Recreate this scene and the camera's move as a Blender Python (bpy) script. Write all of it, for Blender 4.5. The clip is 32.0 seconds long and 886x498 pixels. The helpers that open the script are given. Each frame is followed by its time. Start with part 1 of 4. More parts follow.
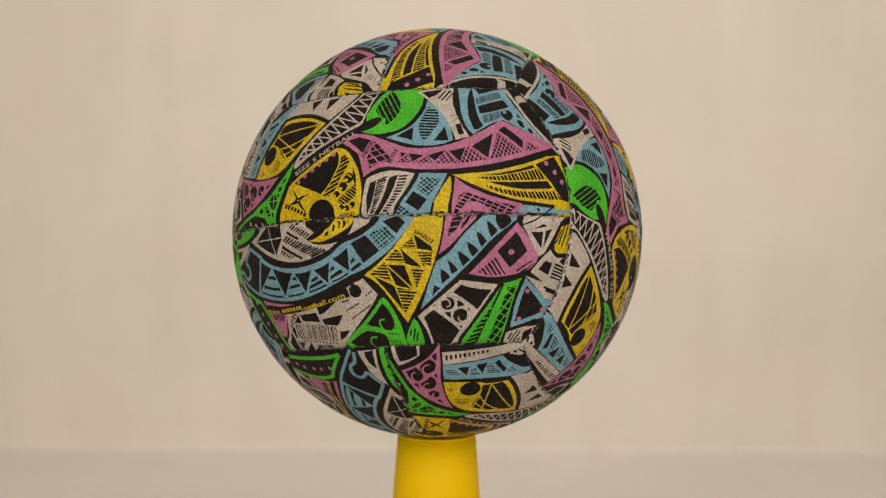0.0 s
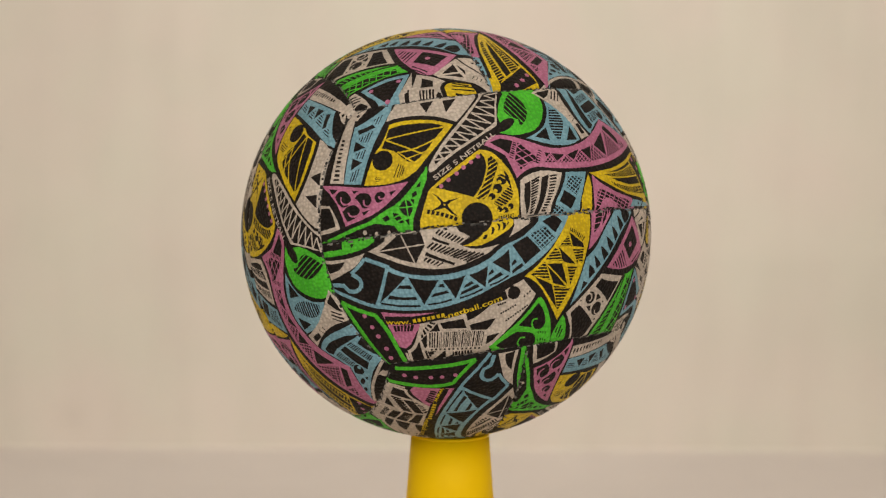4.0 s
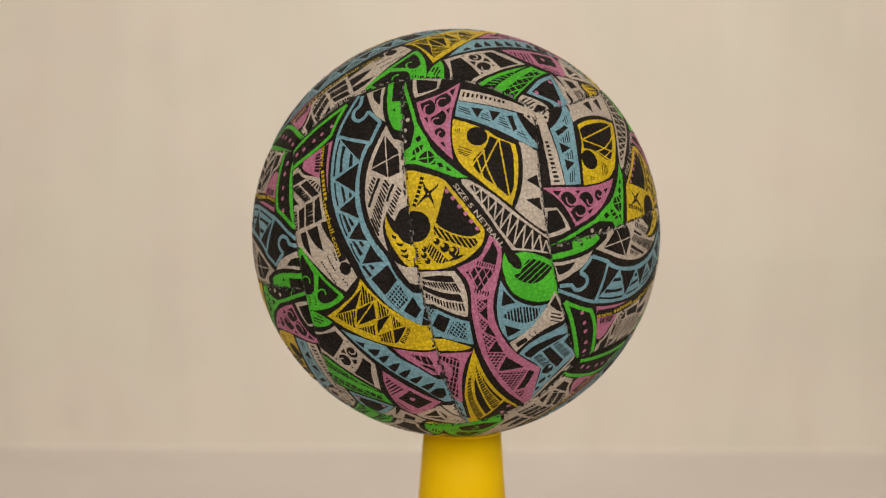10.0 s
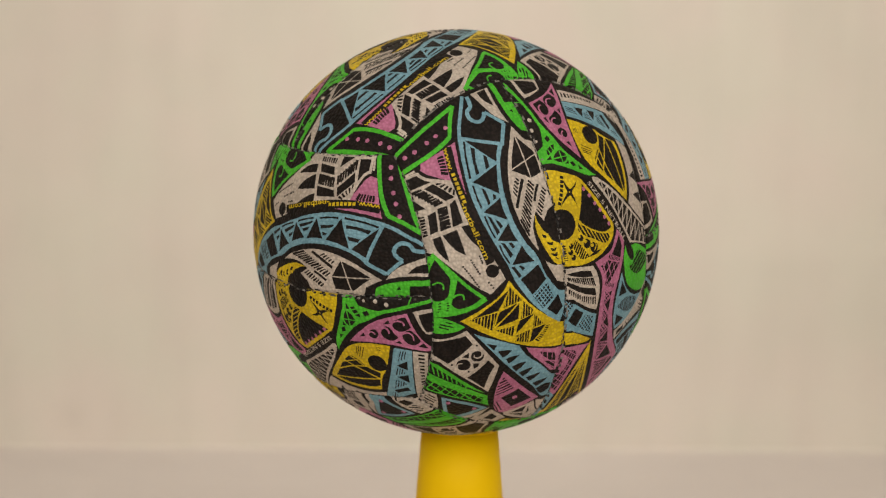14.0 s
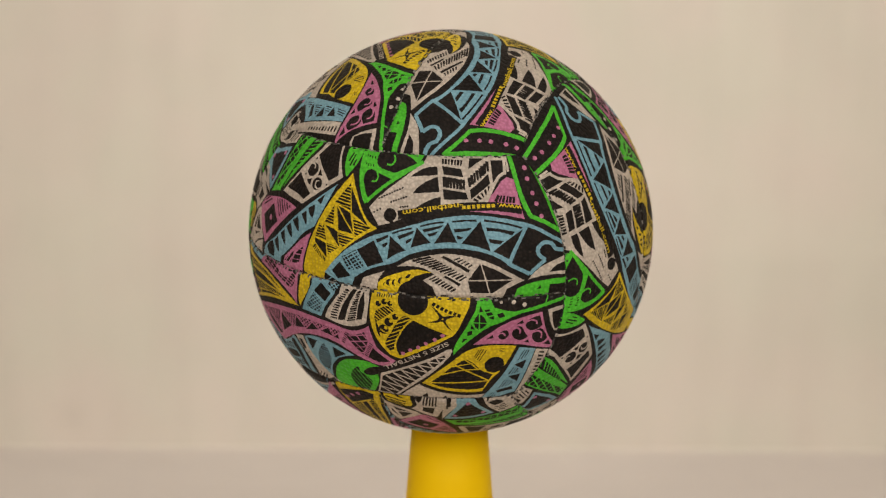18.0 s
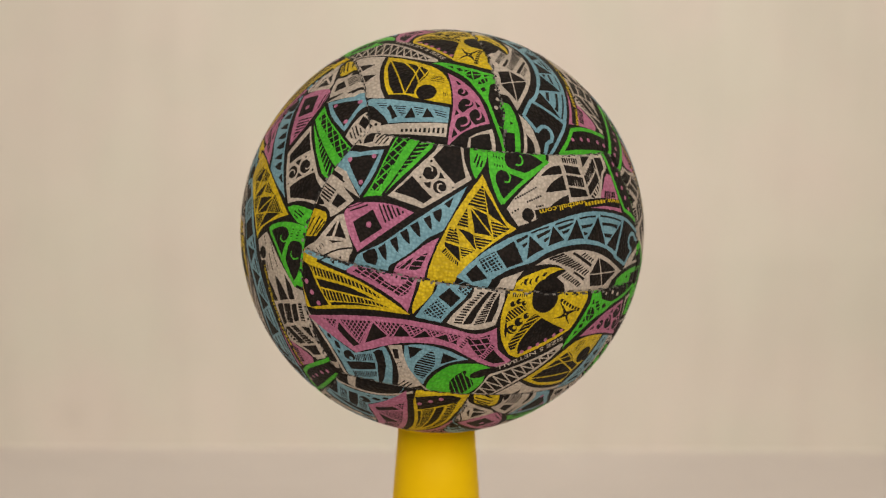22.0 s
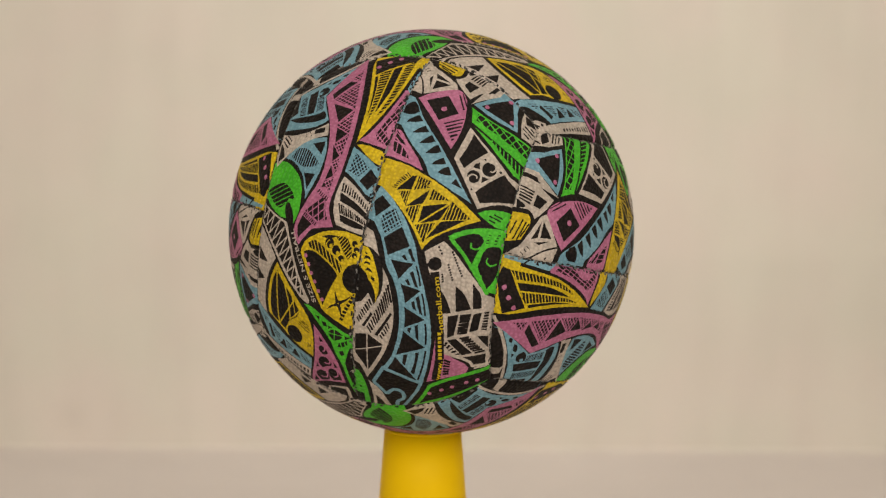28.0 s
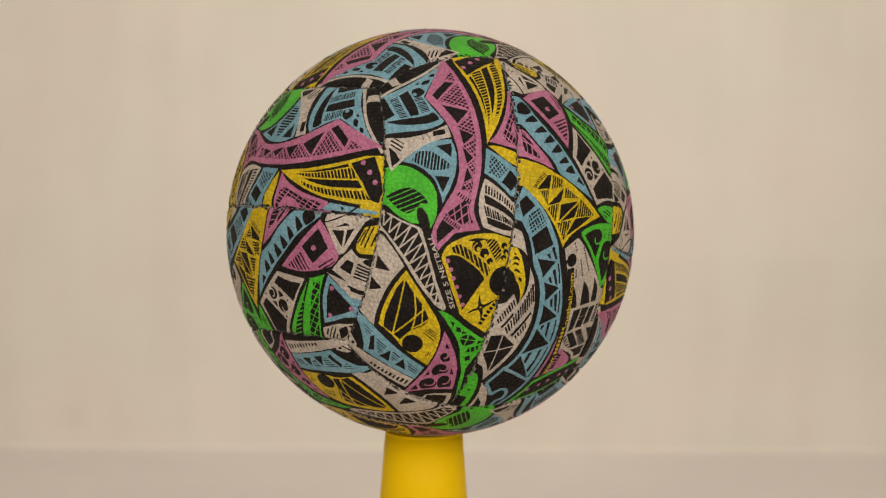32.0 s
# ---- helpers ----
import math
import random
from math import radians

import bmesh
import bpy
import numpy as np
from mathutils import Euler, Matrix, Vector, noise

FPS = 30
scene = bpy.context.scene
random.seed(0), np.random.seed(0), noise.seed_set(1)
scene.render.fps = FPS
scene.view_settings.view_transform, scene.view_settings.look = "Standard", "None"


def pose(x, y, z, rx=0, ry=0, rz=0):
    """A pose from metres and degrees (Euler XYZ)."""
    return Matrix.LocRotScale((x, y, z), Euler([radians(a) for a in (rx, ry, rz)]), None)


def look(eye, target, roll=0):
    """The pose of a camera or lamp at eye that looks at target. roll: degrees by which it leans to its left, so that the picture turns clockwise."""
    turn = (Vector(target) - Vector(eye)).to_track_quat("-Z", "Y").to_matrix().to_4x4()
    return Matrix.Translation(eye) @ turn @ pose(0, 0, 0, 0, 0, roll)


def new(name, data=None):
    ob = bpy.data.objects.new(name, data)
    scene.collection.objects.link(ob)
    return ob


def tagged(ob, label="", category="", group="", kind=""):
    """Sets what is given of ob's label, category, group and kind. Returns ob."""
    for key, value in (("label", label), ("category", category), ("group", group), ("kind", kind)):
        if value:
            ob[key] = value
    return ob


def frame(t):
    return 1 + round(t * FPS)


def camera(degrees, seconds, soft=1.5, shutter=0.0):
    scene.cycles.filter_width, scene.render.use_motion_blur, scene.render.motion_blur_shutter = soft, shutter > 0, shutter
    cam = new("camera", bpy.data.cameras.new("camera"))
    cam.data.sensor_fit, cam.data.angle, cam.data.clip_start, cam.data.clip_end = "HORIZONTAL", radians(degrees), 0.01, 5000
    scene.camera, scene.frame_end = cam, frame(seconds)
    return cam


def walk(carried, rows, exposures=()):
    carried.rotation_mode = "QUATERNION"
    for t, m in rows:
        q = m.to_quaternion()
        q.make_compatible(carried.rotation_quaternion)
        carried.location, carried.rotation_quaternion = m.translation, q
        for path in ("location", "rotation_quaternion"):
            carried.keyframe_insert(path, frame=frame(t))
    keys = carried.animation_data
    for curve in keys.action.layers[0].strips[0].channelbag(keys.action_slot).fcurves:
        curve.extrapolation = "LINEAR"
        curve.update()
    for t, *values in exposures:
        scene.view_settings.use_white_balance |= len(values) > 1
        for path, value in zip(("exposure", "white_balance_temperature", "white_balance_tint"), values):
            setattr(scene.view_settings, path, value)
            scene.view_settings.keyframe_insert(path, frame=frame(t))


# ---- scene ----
from mathutils import geometry

# Ball 222 mm across on a slim yellow cone, both turning slowly on one upright axis through the origin.
BALL_R = 0.111
CONE_H = 0.300
BALL_Z = CONE_H + 0.1089
SPIN = 0.169124          # radians a second, counter-clockwise from above
cam = camera(29.36, 32.0, soft=1.2)
SEAT = Matrix.Translation((-0.0002, -0.9259, BALL_Z + 0.07877)) @ pose(0, 0, 0, 90 - 5.421, 0, 0) @ pose(0, 0, 0, 0, 0, 0.32)
cam.data.dof.use_dof = True
cam.data.dof.focus_distance, cam.data.dof.aperture_fstop = 0.84, 7.0
walk(cam, [(0.0, SEAT), (32.0, SEAT)])

# ---- light ----
world = bpy.data.worlds.new("world")
scene.world = world
world.use_nodes = True
world.node_tree.nodes["Background"].inputs[0].default_value = (1.0, 0.93, 0.86, 1)
world.node_tree.nodes["Background"].inputs[1].default_value = 0.25
scene.view_settings.exposure = 0.0


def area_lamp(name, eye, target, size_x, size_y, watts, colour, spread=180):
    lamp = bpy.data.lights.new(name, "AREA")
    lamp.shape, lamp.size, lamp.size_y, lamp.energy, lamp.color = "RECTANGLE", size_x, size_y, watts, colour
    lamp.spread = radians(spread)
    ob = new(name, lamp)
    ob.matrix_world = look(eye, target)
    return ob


# Unseen lamp added to pool brightness on the wall behind the ball.
area_lamp("wall_pool_fill", (0.08, 0.15, 2.5), (0.05, 1.33, 0.45), 0.5, 0.5, 6.0, (1.0, 0.975, 0.92), 76)
# Broad unseen fill added behind the viewer, hung in the room; no window there.
area_lamp("front_fill", (0.3, -2.6, 1.6), (0.05, 0, 0.5), 4.4, 1.8, 60.6, (1.0, 0.986, 0.932))


# ---- materials ----
def material(name, colour, rough=0.5, metal=0.0):
    m = bpy.data.materials.new(name)
    m.use_nodes = True
    b = m.node_tree.nodes["Principled BSDF"]
    b.inputs["Base Color"].default_value = (*colour, 1)
    b.inputs["Roughness"].default_value = rough
    b.inputs["Metallic"].default_value = metal
    return m


def add(m, kind, links=(), **values):
    """A node of that kind; links: (socket to, node from, socket from)."""
    n = m.node_tree.nodes.new(kind)
    for key, v in values.items():
        n.inputs[key.replace("_", " ")].default_value = v
    for to, src, out in links:
        m.node_tree.links.new(src.outputs[out], n.inputs[to])
    return n


def grained(name, dark, light, rough, scale, bump=0.0, fine=0.0, metal=0.0):
    """Colour that drifts between two tones at two scales, with fine relief."""
    m = material(name, light, rough, metal)
    nt = m.node_tree
    b = nt.nodes["Principled BSDF"]
    co = nt.nodes.new("ShaderNodeTexCoord")
    n1 = add(m, "ShaderNodeTexNoise", [("Vector", co, "Object")], Scale=scale, Detail=4.0)
    n2 = add(m, "ShaderNodeTexNoise", [("Vector", co, "Object")], Scale=scale * 9, Detail=3.0)
    mix = nt.nodes.new("ShaderNodeMath")
    mix.operation = "MULTIPLY_ADD"
    nt.links.new(n2.outputs["Fac"], mix.inputs[0])
    mix.inputs[1].default_value = 0.4
    nt.links.new(n1.outputs["Fac"], mix.inputs[2])
    ramp = nt.nodes.new("ShaderNodeValToRGB")
    ramp.color_ramp.elements[0].position, ramp.color_ramp.elements[1].position = 0.45, 0.95
    ramp.color_ramp.elements[0].color, ramp.color_ramp.elements[1].color = (*dark, 1), (*light, 1)
    nt.links.new(mix.outputs[0], ramp.inputs[0])
    nt.links.new(ramp.outputs[0], b.inputs["Base Color"])
    if bump:
        n3 = add(m, "ShaderNodeTexNoise", [("Vector", co, "Object")], Scale=fine, Detail=3.0)
        bp = add(m, "ShaderNodeBump", [("Height", n3, "Fac")], Strength=bump, Distance=0.001)
        nt.links.new(bp.outputs[0], b.inputs["Normal"])
    return m


def ink(name, dark, light, rough=0.5, shine=0.25):
    """Printed rubber: two tones of one ink over a pebbled grain; valley shade and lit tops are put into the colour."""
    m = material(name, light, rough)
    nt = m.node_tree
    b = nt.nodes["Principled BSDF"]
    b.inputs["Specular IOR Level"].default_value = shine
    co = nt.nodes.new("ShaderNodeTexCoord")
    cells = add(m, "ShaderNodeTexVoronoi", [("Vector", co, "Object")], Scale=560.0, Randomness=0.7)
    drift = add(m, "ShaderNodeTexNoise", [("Vector", co, "Object")], Scale=70.0, Detail=5.0)
    fleck = add(m, "ShaderNodeTexNoise", [("Vector", co, "Object")], Scale=900.0, Detail=2.0)
    s1 = nt.nodes.new("ShaderNodeMath")
    s1.operation = "MULTIPLY_ADD"
    nt.links.new(fleck.outputs["Fac"], s1.inputs[0])
    s1.inputs[1].default_value = 0.5
    nt.links.new(drift.outputs["Fac"], s1.inputs[2])
    # Tone darkens away from pebble centres: shading of the grain put into the ink.
    s2 = nt.nodes.new("ShaderNodeMath")
    s2.operation = "MULTIPLY_ADD"
    nt.links.new(cells.outputs["Distance"], s2.inputs[0])
    s2.inputs[1].default_value = -0.8
    nt.links.new(s1.outputs[0], s2.inputs[2])
    ramp = nt.nodes.new("ShaderNodeValToRGB")
    ramp.color_ramp.elements[0].position, ramp.color_ramp.elements[1].position = 0.18, 0.66
    ramp.color_ramp.elements[0].color, ramp.color_ramp.elements[1].color = (*dark, 1), (*light, 1)
    nt.links.new(s2.outputs[0], ramp.inputs[0])
    nt.links.new(ramp.outputs[0], b.inputs["Base Color"])
    bp = add(m, "ShaderNodeBump", [("Height", cells, "Distance")], Strength=0.9, Distance=0.00068)
    bp.invert = True
    nt.links.new(bp.outputs[0], b.inputs["Normal"])
    return m


def wall_paint():
    """Old cream emulsion: broad roller streaks, warm and cool patches, a scuff near the foot."""
    m = material("cream_wall_paint", (0.69, 0.63, 0.55), 0.8)
    nt = m.node_tree
    b = nt.nodes["Principled BSDF"]
    co = nt.nodes.new("ShaderNodeTexCoord")

    def noise(sx, sy, sz, scale, detail, at):
        mp = add(m, "ShaderNodeMapping", [("Vector", co, "Object")], Scale=(sx, sy, sz), Location=at)
        return add(m, "ShaderNodeTexNoise", [("Vector", mp, 0)], Scale=scale, Detail=detail)

    def tones(src, out, dark, light, lo, hi):
        ramp = nt.nodes.new("ShaderNodeValToRGB")
        ramp.color_ramp.elements[0].position, ramp.color_ramp.elements[1].position = lo, hi
        ramp.color_ramp.elements[0].color, ramp.color_ramp.elements[1].color = (*dark, 1), (*light, 1)
        nt.links.new(src.outputs[out], ramp.inputs[0])
        return ramp

    def times(one, other):
        mix = nt.nodes.new("ShaderNodeMix")
        mix.data_type, mix.blend_type = "RGBA", "MULTIPLY"
        mix.inputs[0].default_value = 1.0
        nt.links.new(one.outputs[0], mix.inputs[6])
        nt.links.new(other.outputs[2 if other.bl_idname == "ShaderNodeMix" else 0], mix.inputs[7])
        return mix

    hue = tones(noise(1, 1, 0.7, 7.0, 3.0, (0, 0, 0)), "Fac", (0.715, 0.632, 0.556), (0.690, 0.642, 0.550), 0.36, 0.64)
    streak = tones(noise(1, 1, 0.16, 16.0, 3.0, (3, 1, 2)), "Fac", (0.963, 0.958, 0.958), (1.0, 1.0, 1.0), 0.30, 0.62)
    patch = tones(noise(1, 1, 1, 4.5, 5.0, (7, 0, 5)), "Fac", (0.95, 0.948, 0.945), (1.0, 1.0, 1.0), 0.32, 0.6)
    far = add(m, "ShaderNodeVectorMath", [(0, co, "Object")])
    far.operation = "DISTANCE"
    far.inputs[1].default_value = (-0.50, 1.33, 0.045)
    scuff = tones(far, "Value", (0.965, 0.965, 0.96), (1.0, 1.0, 1.0), 0.004, 0.030)
    axes = add(m, "ShaderNodeSeparateXYZ", [("Vector", co, "Object")])
    # Slightly darker below z 0.26, coming in towards the right.
    low_tone = tones(axes, "Z", (0.983, 0.983, 0.983), (1.0, 1.0, 1.0), 0.258, 0.268)
    reach = tones(axes, "X", (0, 0, 0), (1, 1, 1), 0.12, 0.34)
    edge = nt.nodes.new("ShaderNodeMix")
    edge.data_type = "RGBA"
    edge.inputs[6].default_value = (0.994, 0.994, 0.994, 1)
    nt.links.new(reach.outputs[0], edge.inputs[0])
    nt.links.new(low_tone.outputs[0], edge.inputs[7])
    scuffed = times(scuff, edge)
    nt.links.new(times(hue, times(streak, times(patch, scuffed))).outputs[2], b.inputs["Base Color"])
    n3 = add(m, "ShaderNodeTexNoise", [("Vector", co, "Object")], Scale=240.0, Detail=3.0)
    bp = add(m, "ShaderNodeBump", [("Height", n3, "Fac")], Strength=0.15, Distance=0.001)
    nt.links.new(bp.outputs[0], b.inputs["Normal"])
    return m


INKS = {
    "black": ink("black_rubber", (0.0086, 0.0064, 0.0054), (0.0212, 0.0152, 0.0130), 0.62, 0.14),
    "white": ink("white_ink", (0.43, 0.365, 0.305), (0.65, 0.555, 0.472)),
    "yellow": ink("yellow_ink", (0.53, 0.365, 0.006), (0.81, 0.58, 0.010)),
    "pink": ink("pink_ink", (0.41, 0.125, 0.225), (0.575, 0.20, 0.335)),
    "green": ink("green_ink", (0.055, 0.40, 0.02), (0.09, 0.565, 0.03)),
    "blue": ink("blue_ink", (0.15, 0.305, 0.375), (0.235, 0.43, 0.52)),
}
COLOURS = list(INKS)
WALL_PAINT = wall_paint()
FLOOR_PAINT = grained("light_brown_floor", (0.565, 0.505, 0.466), (0.635, 0.572, 0.526), 0.7, 2.2, 0.1, 160.0)
CONE_PLASTIC = grained("yellow_plastic", (0.92, 0.56, 0.001), (0.97, 0.61, 0.0012), 0.5, 14.0, 0.05, 300.0)
CONE_PLASTIC.node_tree.nodes["Principled BSDF"].inputs["Specular IOR Level"].default_value = 0.10
THREAD = grained("grey_thread", (0.10, 0.09, 0.085), (0.42, 0.39, 0.36), 0.8, 180.0)


def by_piece(m, dark, light):
    """Each loose piece of the mesh takes its own tone between two."""
    nt = m.node_tree
    geo = nt.nodes.new("ShaderNodeNewGeometry")
    ramp = nt.nodes.new("ShaderNodeValToRGB")
    ramp.color_ramp.elements[0].position = 0.45
    ramp.color_ramp.elements[0].color, ramp.color_ramp.elements[1].color = (*dark, 1), (*light, 1)
    nt.links.new(geo.outputs["Random Per Island"], ramp.inputs[0])
    nt.links.new(ramp.outputs[0], nt.nodes["Principled BSDF"].inputs["Base Color"])


by_piece(THREAD, (0.012, 0.010, 0.009), (0.26, 0.235, 0.21))


def part(name, bm, mat, parent=None, label=""):
    me = bpy.data.meshes.new(name)
    bm.to_mesh(me)
    bm.free()
    for m in mat if isinstance(mat, list) else [mat]:
        me.materials.append(m)
    ob = new(name, me)
    ob.parent = parent
    return tagged(ob, label)


def swept(profile, steps):
    """A turned body: (radius, height) points carried round the upright axis."""
    bm = bmesh.new()
    rings = []
    for r, z in profile:
        rings.append([bm.verts.new((r * math.cos(2 * math.pi * k / steps), r * math.sin(2 * math.pi * k / steps), z)) for k in range(steps)])
    for a, b in zip(rings, rings[1:]):
        for k in range(steps):
            f = bm.faces.new((a[k], a[(k + 1) % steps], b[(k + 1) % steps], b[k]))
            f.smooth = abs(a[k].co.z - b[k].co.z) > 1e-5
    return bm


# ---- the room ----
def backdrop():
    """Cream wall with a rounded foot where it meets the floor."""
    bm = bmesh.new()
    turn = 0.004
    foot = 1.326
    line = [(foot, 0.0)]
    line += [(foot + turn * math.sin(a), turn - turn * math.cos(a)) for a in [math.pi / 2 * k / 6 for k in range(1, 7)]]
    line += [(foot + turn, z) for z in (0.6, 1.2, 1.9, 2.6)]
    cols = [-2.4 + 0.4 * k for k in range(13)]
    grid = [[bm.verts.new((x, y, z)) for x in cols] for y, z in line]
    for a, b in zip(grid, grid[1:]):
        for k in range(len(cols) - 1):
            bm.faces.new((a[k], a[k + 1], b[k + 1], b[k])).smooth = True
    ob = part("backdrop", bm, WALL_PAINT)
    solid = ob.modifiers.new("thickness", "SOLIDIFY")
    solid.thickness, solid.offset = 0.02, -1
    return tagged(ob, "streaky old cream painted wall meeting a pale floor", "backdrop", kind="structure")


def slab(name, lo, hi, label, category, mat=WALL_PAINT):
    bm = bmesh.new()
    bmesh.ops.create_cube(bm, size=1.0)
    for v in bm.verts:
        v.co = [lo[k] + (v.co[k] + 0.5) * (hi[k] - lo[k]) for k in range(3)]
    return tagged(part(name, bm, mat), label, category, kind="structure")


backdrop()
slab("wall_west", (-2.52, -3.3, 0), (-2.40, 1.36, 2.6), "plain cream painted side wall", "wall")
slab("wall_east", (2.40, -3.3, 0), (2.52, 1.36, 2.6), "plain cream painted side wall", "wall")
slab("wall_south", (-2.52, -3.32, 0), (2.52, -3.20, 2.6), "plain cream painted wall behind the viewer", "wall")
slab("floor", (-2.52, -3.32, -0.1), (2.52, 1.326, 0.0), "plain light brown floor", "floor", FLOOR_PAINT)
slab("ceiling", (-2.52, -3.32, 2.6), (2.52, 1.46, 2.7), "plain pale ceiling", "ceiling")


# ---- the cone ----
def cone():
    thing = new("marker_cone")
    outer = [(0.0600, 0.0), (0.0600, 0.004), (0.0585, 0.006), (0.0460, 0.0075), (0.0430, 0.010)]
    outer += [(0.0430 - 0.0216 * k / 10, 0.010 + 0.2885 * k / 10) for k in range(1, 11)]
    outer += [(0.0196, 0.2985), (0.0400, 0.010), (0.0400, 0.0)]
    body = part("cone_body", swept(outer, 96), CONE_PLASTIC, thing)
    lip = [(0.0196, 0.2985), (0.0214, 0.2985), (0.02125, 0.2994), (0.0209, 0.2998), (0.0205, CONE_H), (0.0200, 0.2998), (0.0196, 0.2994), (0.0196, 0.2985)]
    part("rim", swept(lip, 96), CONE_PLASTIC, thing, "rounded rim that cups the ball")
    return tagged(thing, "slim yellow plastic cone holding up the ball", "cone")


# ---- the ball's printed panels ----
# The ball is a cube blown round: six faces, each of two long panels side by side. A face is drawn flat in degrees:
# u along its panels (-55 to 55), v across them (-35 to 35); the seam between the two panels is v = 0.
EDGE = 1 / math.sqrt(3)


def path(text):
    """Points of a drawn line: 'u,v' are corners, '~u,v' are passed smoothly."""
    pts = []
    for word in text.split():
        a, b = word.lstrip("~").split(",")
        pts.append((float(a), float(b), word[0] == "~"))
    return pts


def smooth(pts, closed):
    """The line through path() points, with short steps round its smooth stretches."""
    n, out = len(pts), []
    for i in range(n if closed else n - 1):
        p1, p2 = pts[i], pts[(i + 1) % n]
        if not (p1[2] or p2[2]):
            out.append((p1[0], p1[1]))
            continue
        p0 = pts[i - 1] if (closed or i > 0) and p1[2] else None
        p3 = pts[(i + 2) % n] if (closed or i + 2 < n) and p2[2] else None
        span = math.hypot(p2[0] - p1[0], p2[1] - p1[1])
        k = max(2, min(8, int(span / 1.2)))
        for s in range(k):
            t = s / k
            q = []
            for c in (0, 1):
                a, d = p1[c], p2[c]
                m1 = (d - p0[c]) / 2 if p0 else None
                m2 = (p3[c] - a) / 2 if p3 else None
                if m1 is None:
                    m1 = (d - a) * 1.5 - m2 / 2 if m2 is not None else d - a
                if m2 is None:
                    m2 = (d - a) * 1.5 - m1 / 2
                q.append((2 * t ** 3 - 3 * t * t + 1) * a + (t ** 3 - 2 * t * t + t) * m1 + (3 * t * t - 2 * t ** 3) * d + (t ** 3 - t * t) * m2)
            out.append(tuple(q))
    if not closed:
        out.append(pts[-1][:2])
    return out


DRAWN = []
HOLD = 0.085


def shape(colour, text):
    """A filled outline; coloured ones keep back a little from the black round them."""
    loop = smooth(path(text), True)
    DRAWN.append((colour, loop if colour == "black" else inset(loop, HOLD), True))


def ribbon(colour, pts, wide, closed=False, thin=1.0):
    left, right = [], []
    n = len(pts)
    for i, (u, v) in enumerate(pts):
        a = pts[(i - 1) % n] if closed else pts[max(0, i - 1)]
        b = pts[(i + 1) % n] if closed else pts[min(n - 1, i + 1)]
        c = max(0.5, math.cos(radians(v)))
        dx, dy = (b[0] - a[0]) * c, b[1] - a[1]
        k = math.hypot(dx, dy) or 1.0
        w = wide / 2 * (1 + (thin - 1) * i / max(1, n - 1))
        left.append((u - dy / k * w / c, v + dx / k * w))
        right.append((u + dy / k * w / c, v - dx / k * w))
    if closed:
        for i in range(n):
            j = (i + 1) % n
            DRAWN.append((colour, [left[i], left[j], right[j], right[i]]))
    else:
        DRAWN.append((colour, left + right[::-1]))


def stroke(colour, wide, text, thin=1.0, closed=False):
    """A drawn line; thin: how wide its end is against its start."""
    ribbon(colour, smooth(path(text), closed), wide, closed, thin)


def inset(pts, wide):
    n = len(pts)
    area = sum(pts[i][0] * pts[(i + 1) % n][1] - pts[(i + 1) % n][0] * pts[i][1] for i in range(n))
    s = 1 if area > 0 else -1
    out = []
    for i in range(n):
        a, p, b = pts[i - 1], pts[i], pts[(i + 1) % n]
        c = max(0.5, math.cos(radians(p[1])))
        d1, d2 = ((p[0] - a[0]) * c, p[1] - a[1]), ((b[0] - p[0]) * c, b[1] - p[1])
        k1, k2 = math.hypot(*d1) or 1, math.hypot(*d2) or 1
        n1, n2 = (-d1[1] / k1 * s, d1[0] / k1 * s), (-d2[1] / k2 * s, d2[0] / k2 * s)
        m = (n1[0] + n2[0], n1[1] + n2[1])
        k = m[0] ** 2 + m[1] ** 2
        f = min(2.0 / max(k, 1e-6), 1.6) * wide
        out.append((p[0] + m[0] * f / c, p[1] + m[1] * f))
    return out


def hatch(colour, text, lean, gap, wide):
    """Parallel strokes that fill an outline; lean: their direction in degrees."""
    poly = smooth(path(text), True)
    ca, sa = math.cos(radians(lean)), math.sin(radians(lean))
    turned = [(u * ca + v * sa, v * ca - u * sa) for u, v in poly]
    lo, hi = min(p[1] for p in turned), max(p[1] for p in turned)
    y, k = lo + gap / 2, 0
    while y < hi:
        xs = []
        for (x1, y1), (x2, y2) in zip(turned, turned[1:] + turned[:1]):
            if (y1 > y) != (y2 > y):
                xs.append(x1 + (y - y1) / (y2 - y1) * (x2 - x1))
        xs.sort()
        for a, b in zip(xs[::2], xs[1::2]):
            if b - a > wide:
                w = wide / 2 * (1 + 0.25 * math.sin(k * 2.4))
                quad = [(a, y - w), (b, y - w * 0.8), (b, y + w * 0.8), (a, y + w)]
                DRAWN.append((colour, [(x * ca - z * sa, z * ca + x * sa) for x, z in quad]))
        y += gap
        k += 1


def disc(colour, u, v, r, steps=0, flat=1.0):
    c = max(0.5, math.cos(radians(v)))
    steps = steps or (36 if r > 2.5 else 18 if r > 0.9 else 12)
    DRAWN.append((colour, [(u + r * math.cos(2 * math.pi * k / steps) / c, v + flat * r * math.sin(2 * math.pi * k / steps)) for k in range(steps)]))


